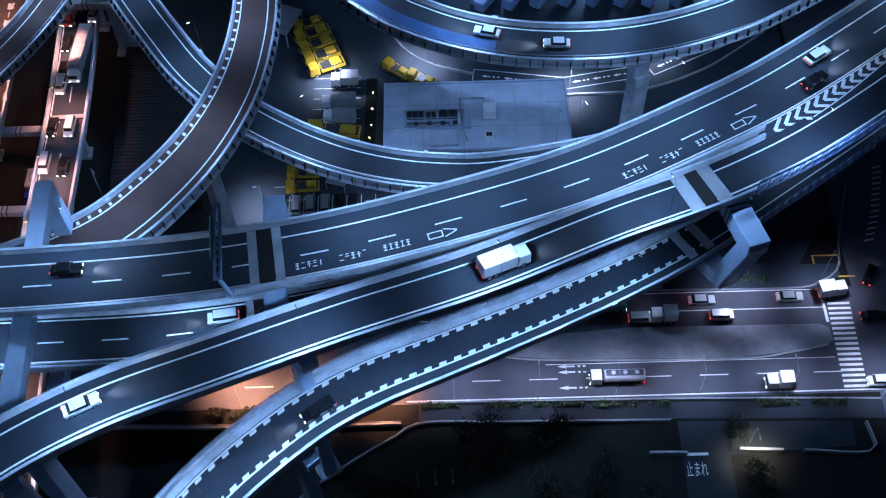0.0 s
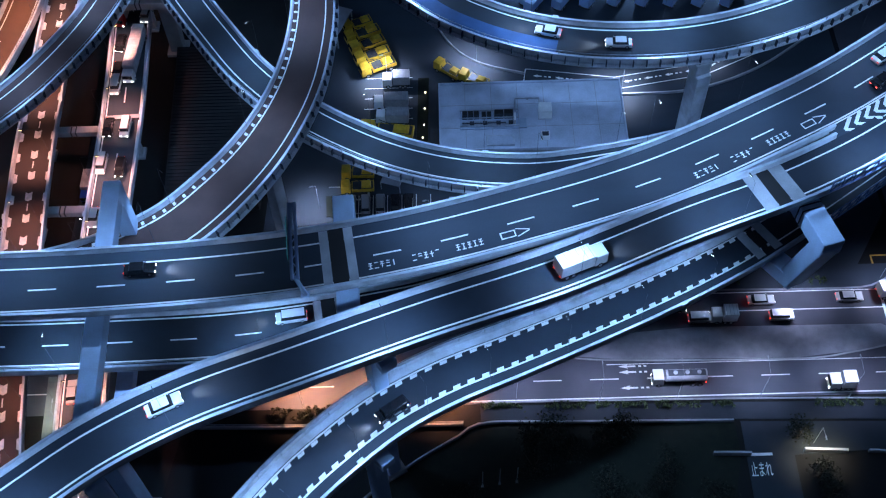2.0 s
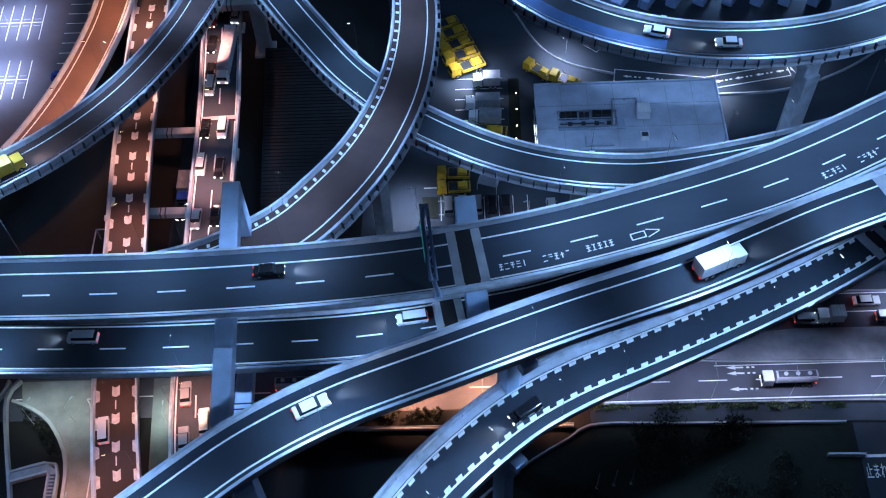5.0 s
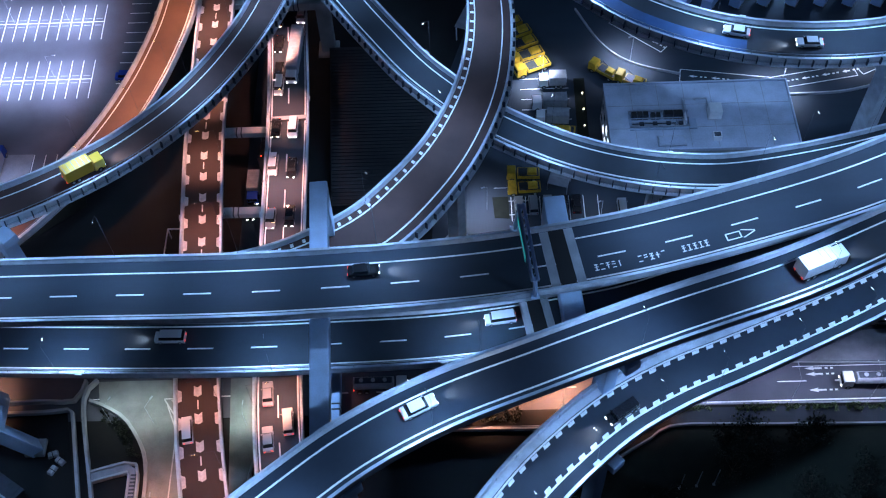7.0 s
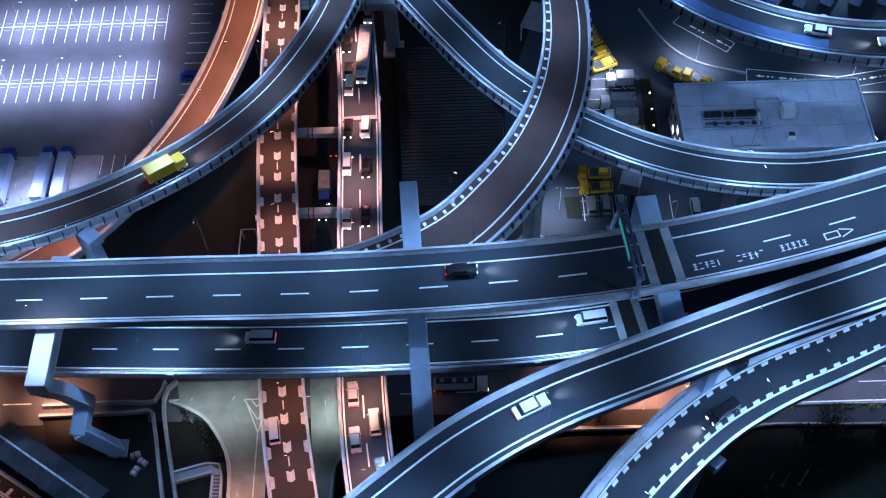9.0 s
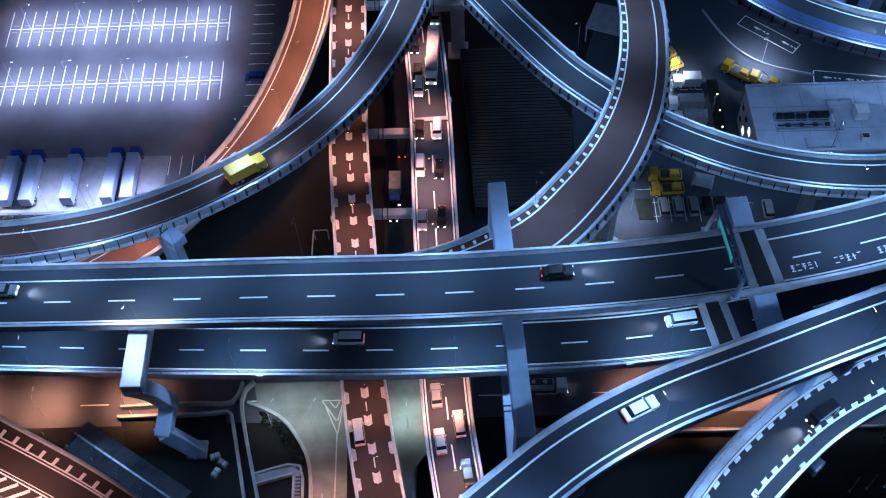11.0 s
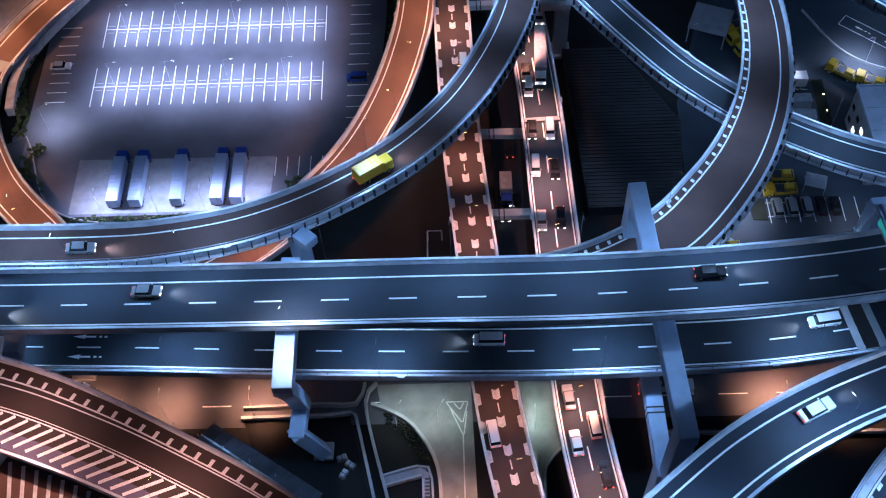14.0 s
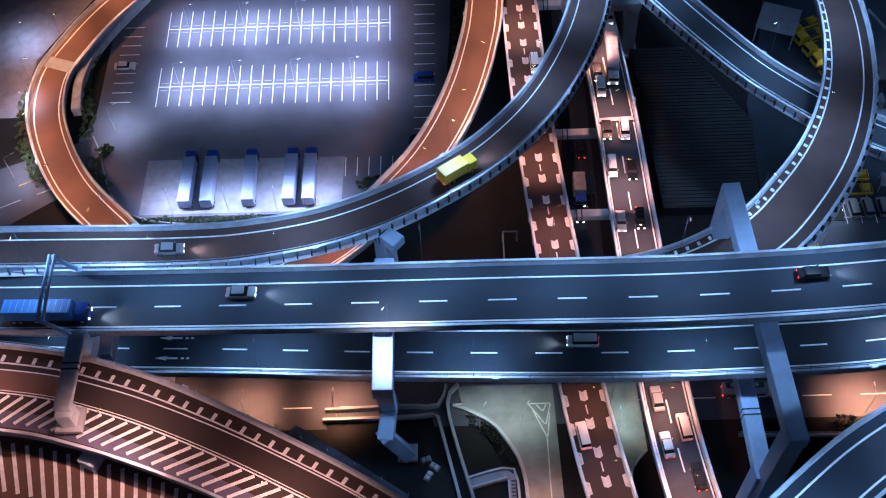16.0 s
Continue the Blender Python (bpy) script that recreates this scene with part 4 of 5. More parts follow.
# ---------------------------------------------------------------- vehicles
def wheel_set(parent, xs, half, r=0.33, w=0.22):
    for x in xs:
        for y in (-half, half):
            bm = bmesh.new()
            cyl(bm, (x, y - w / 2, r), (x, y + w / 2, r), r, seg=14)
            wh = part("wheel", bm, BLACK, parent)
            bm = bmesh.new()
            cyl(bm, (x, y - w / 2 - 0.01, r), (x, y + w / 2 + 0.01, r), r * 0.55, seg=10)
            part("rim", bm, STEEL, wh)


def lights(parent, front, back, half, z, size=0.16, lit=True, beam=False):
    for y in (-half, half):
        one_box("headlight", (front - 0.08, front + 0.03, y - size, y + size, z - 0.08, z + 0.1), HEAD if lit else LENS_OFF, parent)
        one_box("tail_light", (back - 0.03, back + 0.08, y - size * 0.8, y + size * 0.8, z + 0.02, z + 0.2), TAIL if lit else LENS_RED, parent)
    if beam:
        data = bpy.data.lights.new("headlight_beam", "SPOT")
        data.energy, data.color, data.spot_size, data.spot_blend, data.shadow_soft_size = 2600, (0.8, 0.88, 1.0), radians(58), 0.8, 0.2
        li = new("headlight_beam", data)
        li.matrix_basis = look((front + 0.1, 0, z + 0.15), (front + 9, 0, -0.6))
        li.parent = parent


def car(colour, label, m, length=4.4, tall=False, group="cars", cat="car", lit=True, beam=False):
    """A saloon or, if tall, a boxy van; it faces +x."""
    c = thing("van" if tall else "car", label, cat, group, m=m)
    L, W = length / 2, 0.86
    paint_mat = PAINTS[colour]
    bm = bmesh.new()
    box(bm, -L, L, -W, W, 0.24, 0.92 if not tall else 1.1, bevel=0.16)
    part("body", bm, paint_mat, c)
    top = 1.85 if tall else 1.43
    lo = 1.08 if tall else 0.9
    x0, x1 = (-L + 0.06, L - 0.75) if tall else (-L + 0.55, L - 1.15)
    bm = bmesh.new()
    box(bm, x0, x1, -W + 0.05, W - 0.05, lo, top - 0.05, bevel=0.06, taper=(0.90 if tall else 0.72, 0.86))
    cab = part("cabin_glass", bm, GLASS, c)
    k = 0.88 if tall else 0.68
    cx, hx = (x0 + x1) / 2, (x1 - x0) / 2 * k
    bm = bmesh.new()
    box(bm, cx - hx, cx + hx, -W * 0.80, W * 0.80, top - 0.07, top + 0.02, bevel=0.035)
    part("roof", bm, paint_mat, cab)
    for y in (-W - 0.1, W + 0.1):
        one_box("wing_mirror", (x1 - 0.35, x1 - 0.2, y - 0.09, y + 0.09, lo, lo + 0.14), paint_mat, c, 0.02)
    wheel_set(c, (-L + 0.8, L - 0.85), W - 0.08)
    lights(c, L, -L, W - 0.28, 0.62, lit=lit, beam=beam)
    return c


def truck(colour, label, m, length=8.0, cargo=CARGO, cat="lorry", group="lorries", lit=True, beam=False):
    """A cab-over lorry with a box body; it faces +x."""
    t = thing("box_truck", label, cat, group, m=m)
    L, W = length / 2, 1.15
    one_box("chassis", (-L, L - 0.2, -0.5, 0.5, 0.55, 0.85), CHASSIS, t)
    cab = one_box("cab", (L - 2.0, L, -W + 0.05, W - 0.05, 0.5, 2.55), PAINTS[colour], t, 0.14, taper=(0.9, 0.94))
    one_box("windscreen", (L - 0.16, L + 0.02, -W + 0.18, W - 0.18, 1.5, 2.3), GLASS, cab, 0.03)
    bd = one_box("cargo_box", (-L, L - 2.15, -W, W, 0.9, 3.2), cargo, t, 0.05)
    n = int(length / 1.1)
    for k in range(n):
        x = -L + 0.3 + k * (length - 2.8) / max(1, n - 1)
        one_box("roof_rib", (x - 0.03, x + 0.03, -W + 0.05, W - 0.05, 3.2, 3.225), STEEL, bd)
    wheel_set(t, (-L + 1.0, -L + 2.0, L - 1.1), W - 0.15, 0.46, 0.3)
    lights(t, L, -L, W - 0.35, 0.85, lit=lit, beam=beam)
    return t


def tanker(m, label):
    t = thing("tank_truck", label, "tank lorry", "lorries", m=m)
    one_box("chassis", (-4.6, 4.4, -0.5, 0.5, 0.55, 0.9), CHASSIS, t)
    cab = one_box("cab", (2.6, 4.6, -1.1, 1.1, 0.5, 2.6), PAINTS["white"], t, 0.14, taper=(0.9, 0.94))
    one_box("windscreen", (4.45, 4.62, -0.95, 0.95, 1.5, 2.3), GLASS, cab, 0.03)
    bm = bmesh.new()
    cyl(bm, (-4.6, 0, 1.95), (2.3, 0, 1.95), 1.05, seg=20)
    tank = part("tank", bm, CARGO_GREY, t, "grey steel tank")
    one_box("walkway", (-4.3, 2.0, -0.55, 0.55, 2.95, 3.03), STEEL_DARK, tank)
    for x in (-3.2, -1.2, 0.8):
        bm = bmesh.new()
        cyl(bm, (x, 0, 2.95), (x, 0, 3.2), 0.36, seg=14)
        part("manhole", bm, STEEL, tank)
    wheel_set(t, (-3.6, -2.4, 3.4), 0.98, 0.48, 0.3)
    lights(t, 4.6, -4.6, 0.8, 0.85)
    return t


def yellow_machine(m, label):
    """A small works lorry with a raised hopper, cab and tool frame."""
    t = thing("works_truck", label, "works vehicle", "yellow works vehicles", m=m)
    one_box("chassis", (-2.6, 2.4, -0.45, 0.45, 0.5, 0.8), CHASSIS, t)
    cab = one_box("cab", (1.1, 2.6, -1.0, 1.0, 0.5, 2.3), YELLOW, t, 0.12, taper=(0.88, 0.94))
    one_box("windscreen", (2.45, 2.62, -0.82, 0.82, 1.4, 2.05), GLASS, cab, 0.02)
    bd = one_box("tipper_bed", (-2.6, 0.9, -1.05, 1.05, 0.85, 1.5), YELLOW, t, 0.05)
    one_box("bed_floor", (-2.45, 0.75, -0.9, 0.9, 1.5, 1.512), STEEL_DARK, bd)
    one_box("hopper", (-2.2, -0.6, -0.75, 0.75, 1.5, 2.1), YELLOW, t, 0.1, taper=(0.8, 0.8))
    for y in (-0.95, 0.95):
        bm = bmesh.new()
        cyl(bm, (-0.3, y, 1.5), (0.8, y, 2.3), 0.06)
        part("tool_arm", bm, STEEL_DARK, t)
    wheel_set(t, (-1.7, 1.7), 0.9, 0.42, 0.28)
    return t


def pose_on(line, x, y, lat, reverse=False, up=0.01):
    s = line.nearest(x, y)
    return line.frame_at(s, lat, up + 0.02, 180 if reverse else 0)


# jam on the raised traffic road: heading south towards the expressway, north beyond it
white_van = car("white", "white delivery van waiting in traffic on the raised road", pose(-74.6, 146.1, 9.72, 0, 0, -92), 4.5, True, "vans in traffic", "van")
for x, y in ((-74.4, 126.6), (-71.2, 135.3)):
    copy_thing(white_van, pose(x, y, 9.72, 0, 0, -91))
black_car = car("black", "black car with lit headlights waiting on the raised road", pose(-75.4, 157.4, 9.72, 0, 0, -93), 4.5, False, "cars in traffic")
for x, y in ((-74.5, 135.4), (-70.9, 125.8), (-70.6, 114.9)):
    copy_thing(black_car, pose(x, y, 9.72, 0, 0, -91))
silver_car = car("silver", "silver car waiting on the raised road", pose(-74.0, 114.4, 9.72, 0, 0, -91), 4.3, False, "cars in traffic")
copy_thing(white_van, pose(-71.3, 165.4, 9.72, 0, 0, -94))
copy_thing(black_car, pose(-74.9, 150.0, 9.72, 0, 0, -92))
copy_thing(silver_car, pose(-71.9, 79.7, 9.72, 0, 0, 95))
copy_thing(white_van, pose(-68.3, 74.7, 9.72, 0, 0, 97))
copy_thing(silver_car, pose(-71.3, 71.8, 9.72, 0, 0, 97))
copy_thing(black_car, pose(-67.2, 66.5, 9.72, 0, 0, 98))
truck("white", "long box lorry with pale cab waiting on the raised road", pose(-71.9, 153.4, 9.72, 0, 0, -93), 13.5, CARGO_GREY)
truck("red", "red-cabbed box lorry waiting on the raised road", pose(-76.0, 165.5, 9.72, 0, 0, -95), 7.0, CARGO_GREY)
copy_thing(black_car, pose(-78.4, 138.8, 0.02, 0, 0, 90))
copy_thing(black_car, pose(-79.9, 123.5, 0.02, 0, 0, -90))
copy_thing(black_car, pose(-77.6, 125.3, 0.02, 0, 0, 90))
truck("blue", "blue lorry passing below the raised roads", pose(-79.6, 128.0, 0.02, 0, 0, -90), 6.5, CARGO_GREY)
copy_thing(white_van, pose_on(LJ, -80.6, 73.5, -1.7, True))
copy_thing(white_van, pose_on(LJ, -90.7, 151.8, 1.6))

# street traffic at the lights
street_car = car("white", "white saloon car waiting at the street crossing", pose(44.6, 99.2, 0.02, 0, 0, 0), 4.7, False, "cars on the street")
copy_thing(street_car, pose(60.3, 99.4, 0.02))
suv = car("silver", "silver estate car waiting beside the traffic island", pose(47.6, 95.9, 0.02), 4.2, True, "cars on the street")
copy_thing(suv, pose(33.3, 95.8, 0.02))
truck("white", "small white lorry on the street", pose(37.3, 95.9, 0.02, 0, 0, 180), 4.6, CARGO)
truck("teal", "teal-cabbed lorry half hidden below the slip ramp", pose(27.5, 98.3, 0.02), 7.0, CARGO_GREY)
truck("white", "small white pickup lorry on the street", pose(55.0, 82.4, 0.02, 0, 0, 180), 4.4, CARGO)
tanker(pose(27.8, 84.0, 0.02, 0, 0, 180), "white-cabbed tank lorry with round manholes on the street")
van_street = car("white", "white van turning at the crossing", pose(72.5, 82.3, 0.02, 0, 0, 180), 4.6, True, "cars on the street", "van")
truck("white", "white pickup lorry stopped across the stop line", pose(67.8, 100.2, 0.02, 0, 0, 8), 5.0, CARGO)
copy_thing(black_car, pose(75.6, 103.5, 0.02, 0, 0, 60))
copy_thing(black_car, pose(74.2, 95.0, 0.02, 0, 0, 0))
tanker(pose(-54.5, 85.4, 0.02), "grey tank lorry under the expressway")
truck("white", "white box lorry on the street under the expressway", pose(-50.0, 91.0, 0.02), 9.0)

# vehicles on the viaducts
truck("white", "white box lorry on the merging ramp", pose_on(LC, 7.2, 78.3, -0.4), 7.2, CARGO, beam=True)
car("white", "white car on the merging ramp", pose_on(LC, -44.4, 58.1, 0.4), 4.6, beam=True)
car("black", "black car on the expressway", pose_on(LA, -53, 82.4, 1.3), 4.4, beam=True)
car("white", "white car on the expressway near the gore", pose_on(LA, 58.1, 117.5, 1.0), 4.6, beam=True)
car("black", "black car braking on the expressway near the gore", pose_on(LA, 55.5, 111.1, -2.4), 4.5, beam=True)
car("silver", "pale silver car on the expressway", pose_on(LA, -134.3, 82.5, 1.0), 4.4, beam=True)
truck("blue", "long blue lorry on the expressway under the gantry", pose_on(LA, -163.0, 80.2, -2.4), 12.5, plain("blue_tarpaulin", (0.05, 0.22, 0.55), 0.5), beam=True)
deck_van = car("white", "white van on the lower viaduct", pose_on(LB, -83.6, 82.0, 1.6, True), 4.7, True, "vans on the viaducts", "van", beam=True)
copy_thing(deck_van, pose_on(LB, -34.7, 84.1, 1.6, True))
loop_car = car("white", "white car on the upper loop ramp", pose_on(LG, 6.7, 133.2, 1.0, True), 4.4, beam=True)
copy_thing(loop_car, pose_on(LG, 18.6, 130.3, -0.2, True))
truck("yellow", "yellow box lorry on the west loop ramp", pose_on(LH, -101.5, 113.6, -0.6), 7.0, plain("yellow_cargo_panel", (0.85, 0.52, 0.05), 0.45), beam=True)
car("silver", "silver car on the west loop ramp", pose_on(LH, -146, 94, -0.6), 4.4, beam=True)
car("black", "black van on the slip ramp", pose_on(LD, -18.4, 64.2, -0.8, True), 4.9, True, beam=True)

# parked vehicles
car("white", "white car parked at the edge of the lot", pose(-172.4, 165.0, 0.03), 4.4, False, "parked cars", lit=False)
car("blue", "deep blue car parked in the lot", pose(-109.2, 159.0, 0.03, 0, 0, 180), 4.2, True, "parked cars", lit=False)
for k, x in enumerate((-154.9, -150.7, -142.8, -134.9, -131.2)):
    if k == 0:
        lorry = truck("blue", "blue-cabbed lorry with grey trailer parked in a bay", pose(x, 133.4, 0.06, 0, 0, 90), 13.0, plain("trailer_blue_grey", (0.34, 0.42, 0.60), 0.4, 0.1), group="parked lorries", lit=False)
    else:
        copy_thing(lorry, pose(x, 133.4, 0.06, 0, 0, 90 + (k % 3 - 1) * 0.8))
parked = car("silver", "pale car parked in the works yard row", pose(-28.9, 122.6, 0.03, 0, 0, 92), 4.2, True, "parked yard cars", lit=False)
for x in (-26.2, -23.4):
    copy_thing(parked, pose(x, 122.7, 0.03, 0, 0, 91))
dark_parked = car("black", "dark car parked in the works yard row", pose(-20.6, 122.7, 0.03, 0, 0, 90), 4.2, False, "parked yard cars", lit=False)
copy_thing(dark_parked, pose(-18.0, 122.7, 0.03, 0, 0, 89))
copy_thing(parked, pose(-9.5, 121.5, 0.03, 0, 0, 90))
machine = yellow_machine(pose(-28.9, 170.2, 0.03, 0, 0, 203) @ Matrix.Diagonal((1.22, 1.08, 1.1, 1)), "yellow works lorry parked in a tight block")
for k in range(1, 5):
    copy_thing(machine, pose(-28.9 + 1.12 * k, 170.2 - 3.15 * k, 0.03, 0, 0, 203 + (k % 3 - 1) * 1.5) @ Matrix.Diagonal((1.22, 1.08, 1.1, 1)))
copy_thing(machine, pose(-27.8, 129.9, 0.03, 0, 0, 178))
copy_thing(machine, pose(-27.8, 126.5, 0.03, 0, 0, 182))
for x, y, r in ((-9.8, 156.2, 141), (-4.6, 153.3, 152)):
    copy_thing(machine, pose(x, y, 0.03, 0, 0, r))
copy_thing(machine, pose(-22.3, 140.3, 0.03, 0, 0, 172) @ Matrix.Diagonal((1.7, 1.2, 1.1, 1)))
truck("white", "white lorry with a grey tarpaulin parked in the yard", pose(-21.2, 143.6, 0.03, 0, 0, 176), 6.6, CARGO_GREY, lit=False)
copy_thing(machine, pose(-40.5, 113.5, 0.03, 0, 0, 185))
truck("white", "white flatbed lorry parked in the yard", pose(-21.5, 147.6, 0.03, 0, 0, 180), 7.0, CARGO_GREY, lit=False)
truck("white", "pale covered lorry parked in the yard", pose(-20.5, 153.6, 0.03, 0, 0, 180), 5.6, CARGO_GREY, lit=False)
box_lorry = truck("blue", "blue-grey lorry in the depot rows behind the loop ramp", pose(9, 178, 0.02, 0, 0, 55), 8.0, plain("depot_blue_panel", (0.30, 0.45, 0.72), 0.4), group="depot lorries", lit=False)
for k in range(1, 18):
    copy_thing(box_lorry, pose(4 + (k % 9) * 6.0 + (k // 9) * 3, 177 + (k // 9) * 11 - abs((k % 9) - 4) * 0.3, 0.02, 0, 0, 55))

# ---------------------------------------------------------------- works building
bld = thing("works_building", "low flat-roofed works building with plant on its blue-grey roof", "building")
BX0, BX1, BY0, BY1, BZ = -11.8, 23.4, 127.6, 144.4, 9.4
one_box("wall", (BX0 + 0.3, BX1 - 0.3, BY0 + 0.3, BY1 - 0.3, 0, BZ), WALL, bld)
roof = one_box("roof", (BX0, BX1, BY0, BY1, BZ, BZ + 0.3), ROOF, bld, 0.05)
for d in ((BX0, BX1, BY0, BY0 + 0.35), (BX0, BX1, BY1 - 0.35, BY1), (BX0, BX0 + 0.35, BY0 + 0.35, BY1 - 0.35), (BX1 - 0.35, BX1, BY0 + 0.35, BY1 - 0.35)):
    one_box("roof_kerb", (*d, BZ + 0.3, BZ + 0.72), ROOF, roof, 0.04)
for k in range(1, 7):
    x = BX0 + k * (BX1 - BX0) / 7
    one_box("roof_seam", (x - 0.05, x + 0.05, BY0 + 0.36, BY1 - 0.36, BZ + 0.3, BZ + 0.33), WALL, roof)
for k in range(1, 3):
    y = BY0 + k * (BY1 - BY0) / 3
    one_box("roof_seam", (BX0 + 0.36, BX1 - 0.36, y - 0.05, y + 0.05, BZ + 0.3, BZ + 0.332), WALL, roof)
for k in range(5):
    for z in (1.6, 5.0):
        lit = (k, z) in ((1, 5.0), (2, 5.0), (3, 1.6), (2, 1.6))
        w = one_box("window", (BX0 + 0.22, BX0 + 0.34, BY0 + 1.6 + 3.1 * k, BY0 + 3.2 + 3.1 * k, z, z + 1.5), STEEL, bld)
        one_box("pane", (BX0 + 0.18, BX0 + 0.22, BY0 + 1.7 + 3.1 * k, BY0 + 3.1 + 3.1 * k, z + 0.1, z + 1.4), PANE_LIT if lit else GLASS, w)
plant = thing("roof_plant", "rack of dark cooling units and pipes on a pale roof frame", "cooling plant", m=pose(-2.2, 134.6, BZ + 0.3))
one_box("frame_deck", (-5.6, 5.4, -1.9, 2.1, 0.0, 0.16), GIRDER, plant, 0.03)
for x0, x1, h in ((-5.2, -4.2, 1.3), (-4.1, -3.1, 1.3), (-3.0, -2.0, 1.3), (-1.5, -0.7, 1.0), (-0.5, 0.3, 1.0), (0.9, 2.6, 1.5), (2.7, 4.4, 1.5)):
    unit = one_box("cooling_unit", (x0, x1, 0.5, 1.7, 0.16, h), STEEL_DARK, plant, 0.05)
    one_box("fan_grille", (x0 + 0.12, x1 - 0.12, 0.62, 1.58, h, h + 0.04), BLACK, unit)
for y in (-1.8, 0.15, 2.0):
    one_box("frame_beam", (-5.7, 5.5, y - 0.1, y + 0.1, 0.9, 1.08), STEEL, plant)
for k in range(10):
    one_box("frame_upright", (-5.6 + k * 1.22, -5.48 + k * 1.22, 1.94, 2.06, 0.16, 0.9), STEEL, plant)
for k in range(4):
    bm = bmesh.new()
    cyl(bm, (-5.2, -1.45 + 0.36 * k, 0.5), (4.6 - 0.8 * k, -1.45 + 0.36 * k, 0.5), 0.11, seg=8)
    part("pipe_run", bm, STEEL if k % 2 else STEEL_DARK, plant)
for x in (-3.4, -0.9, 1.6, 3.9):
    one_box("valve_box", (x - 0.4, x + 0.4, -1.2, -0.5, 0.16, 0.85), STEEL_DARK, plant, 0.04)
one_box("control_cabinet", (4.5, 4.85, -1.4, 0.6, 0.16, 1.9), CARGO, plant, 0.03)
one_box("access_step", (5.5, 6.9, -1.9, 0.4, 0.0, 0.35), GIRDER, plant, 0.03)
tank_box = thing("roof_tank", "white cube water tank on the roof", "water tank", m=pose(8.3, 136.0, BZ + 0.3))
one_box("tank", (-1.2, 1.2, -1.2, 1.2, 0.2, 2.2), CARGO, tank_box, 0.08)
one_box("base", (-1.3, 1.3, -1.3, 1.3, 0.0, 0.2), CONCRETE, tank_box)
pipe = thing("roof_pipe", "bent steel pipe loop on the roof", "pipe", m=pose(5.2, 139.0, BZ + 0.3))
for a, b in (((-2.4, -2.6, 0.4), (-2.4, 0.9, 0.4)), ((-2.4, 0.9, 0.4), (2.2, 0.9, 0.4)), ((2.2, 0.9, 0.4), (2.2, -2.0, 0.4))):
    bm = bmesh.new()
    cyl(bm, a, b, 0.16, seg=8)
    part("pipe_length", bm, STEEL, pipe)
for x, y in ((-2.4, -2.4), (2.2, -1.9), (0, 0.9)):
    one_box("pipe_foot", (x - 0.15, x + 0.15, y - 0.15, y + 0.15, 0, 0.3), CONCRETE, pipe)
hatch = thing("roof_hatch", "low framed roof light", "roof light", m=pose(-0.4, 129.8, BZ + 0.3))
one_box("hatch_frame", (-2.6, 2.6, -1.2, 1.2, 0, 0.35), STEEL, hatch, 0.04)
one_box("hatch_pane", (-2.35, 2.35, -0.95, 0.95, 0.352, 0.37), ROOF, hatch)
small = thing("roof_box", "small pale roof unit", "cooling unit", m=pose(8.0, 130.4, BZ + 0.3))
one_box("casing", (-0.8, 0.8, -0.7, 0.7, 0, 1.1), CARGO, small, 0.06)
one_box("grille", (-0.6, 0.6, -0.5, 0.5, 1.1, 1.13), STEEL_DARK, small)
shed = thing("yard_shed", "grey open shed roof over parked machines", "shed", m=pose(-34.5, 169.0, 0, 0, 0, -22))
one_box("shed_roof", (-4.5, 3.6, -4.0, 4.0, 4.0, 4.25), PAVING, shed, 0.05)
for x in (-4.2, 3.3):
    for y in (-3.7, 3.7):
        one_box("shed_post", (x - 0.12, x + 0.12, y - 0.12, y + 0.12, 0, 4.0), STEEL, shed)
skip = thing("grey_canopy", "small grey tarpaulin canopy in the yard", "canopy", m=pose(-21.0, 127.6, 0, 0, 0, -18))
one_box("canopy_top", (-2.0, 2.0, -1.7, 1.7, 2.2, 3.1), PAVING, skip, 0.05, taper=(0.75, 0.2))
for x in (-1.9, 1.9):
    for y in (-1.6, 1.6):
        one_box("canopy_post", (x - 0.05, x + 0.05, y - 0.05, y + 0.05, 0, 2.25), STEEL, skip)

# dark ribbed roof between the loops
rib_roof = thing("ribbed_roof", "wide low shed with a dark ribbed metal roof", "shed roof")
slab("roof_deck", [(-66.4, 163.5), (-55, 163.5), (-44.5, 143), (-46.5, 122.5), (-64.4, 122.5)], 0.0, 2.6, RIBBED, rib_roof)
RIB = block_mesh("roof_rib", (-0.5, 0.5, -0.12, 0.12, 0, 0.16), RIBBED)
for k in range(46):
    y = 123 + k * 0.88
    x0 = np.interp(y, [122, 164], [-64.4, -66.4])
    x1 = np.interp(y, [122.5, 143, 163.5], [-46.5, -44.5, -55])
    shared("roof_rib", RIB, pose((x0 + x1) / 2, y, 2.6) @ Matrix.Diagonal((x1 - x0 - 0.4, 1, 1, 1)), rib_roof)

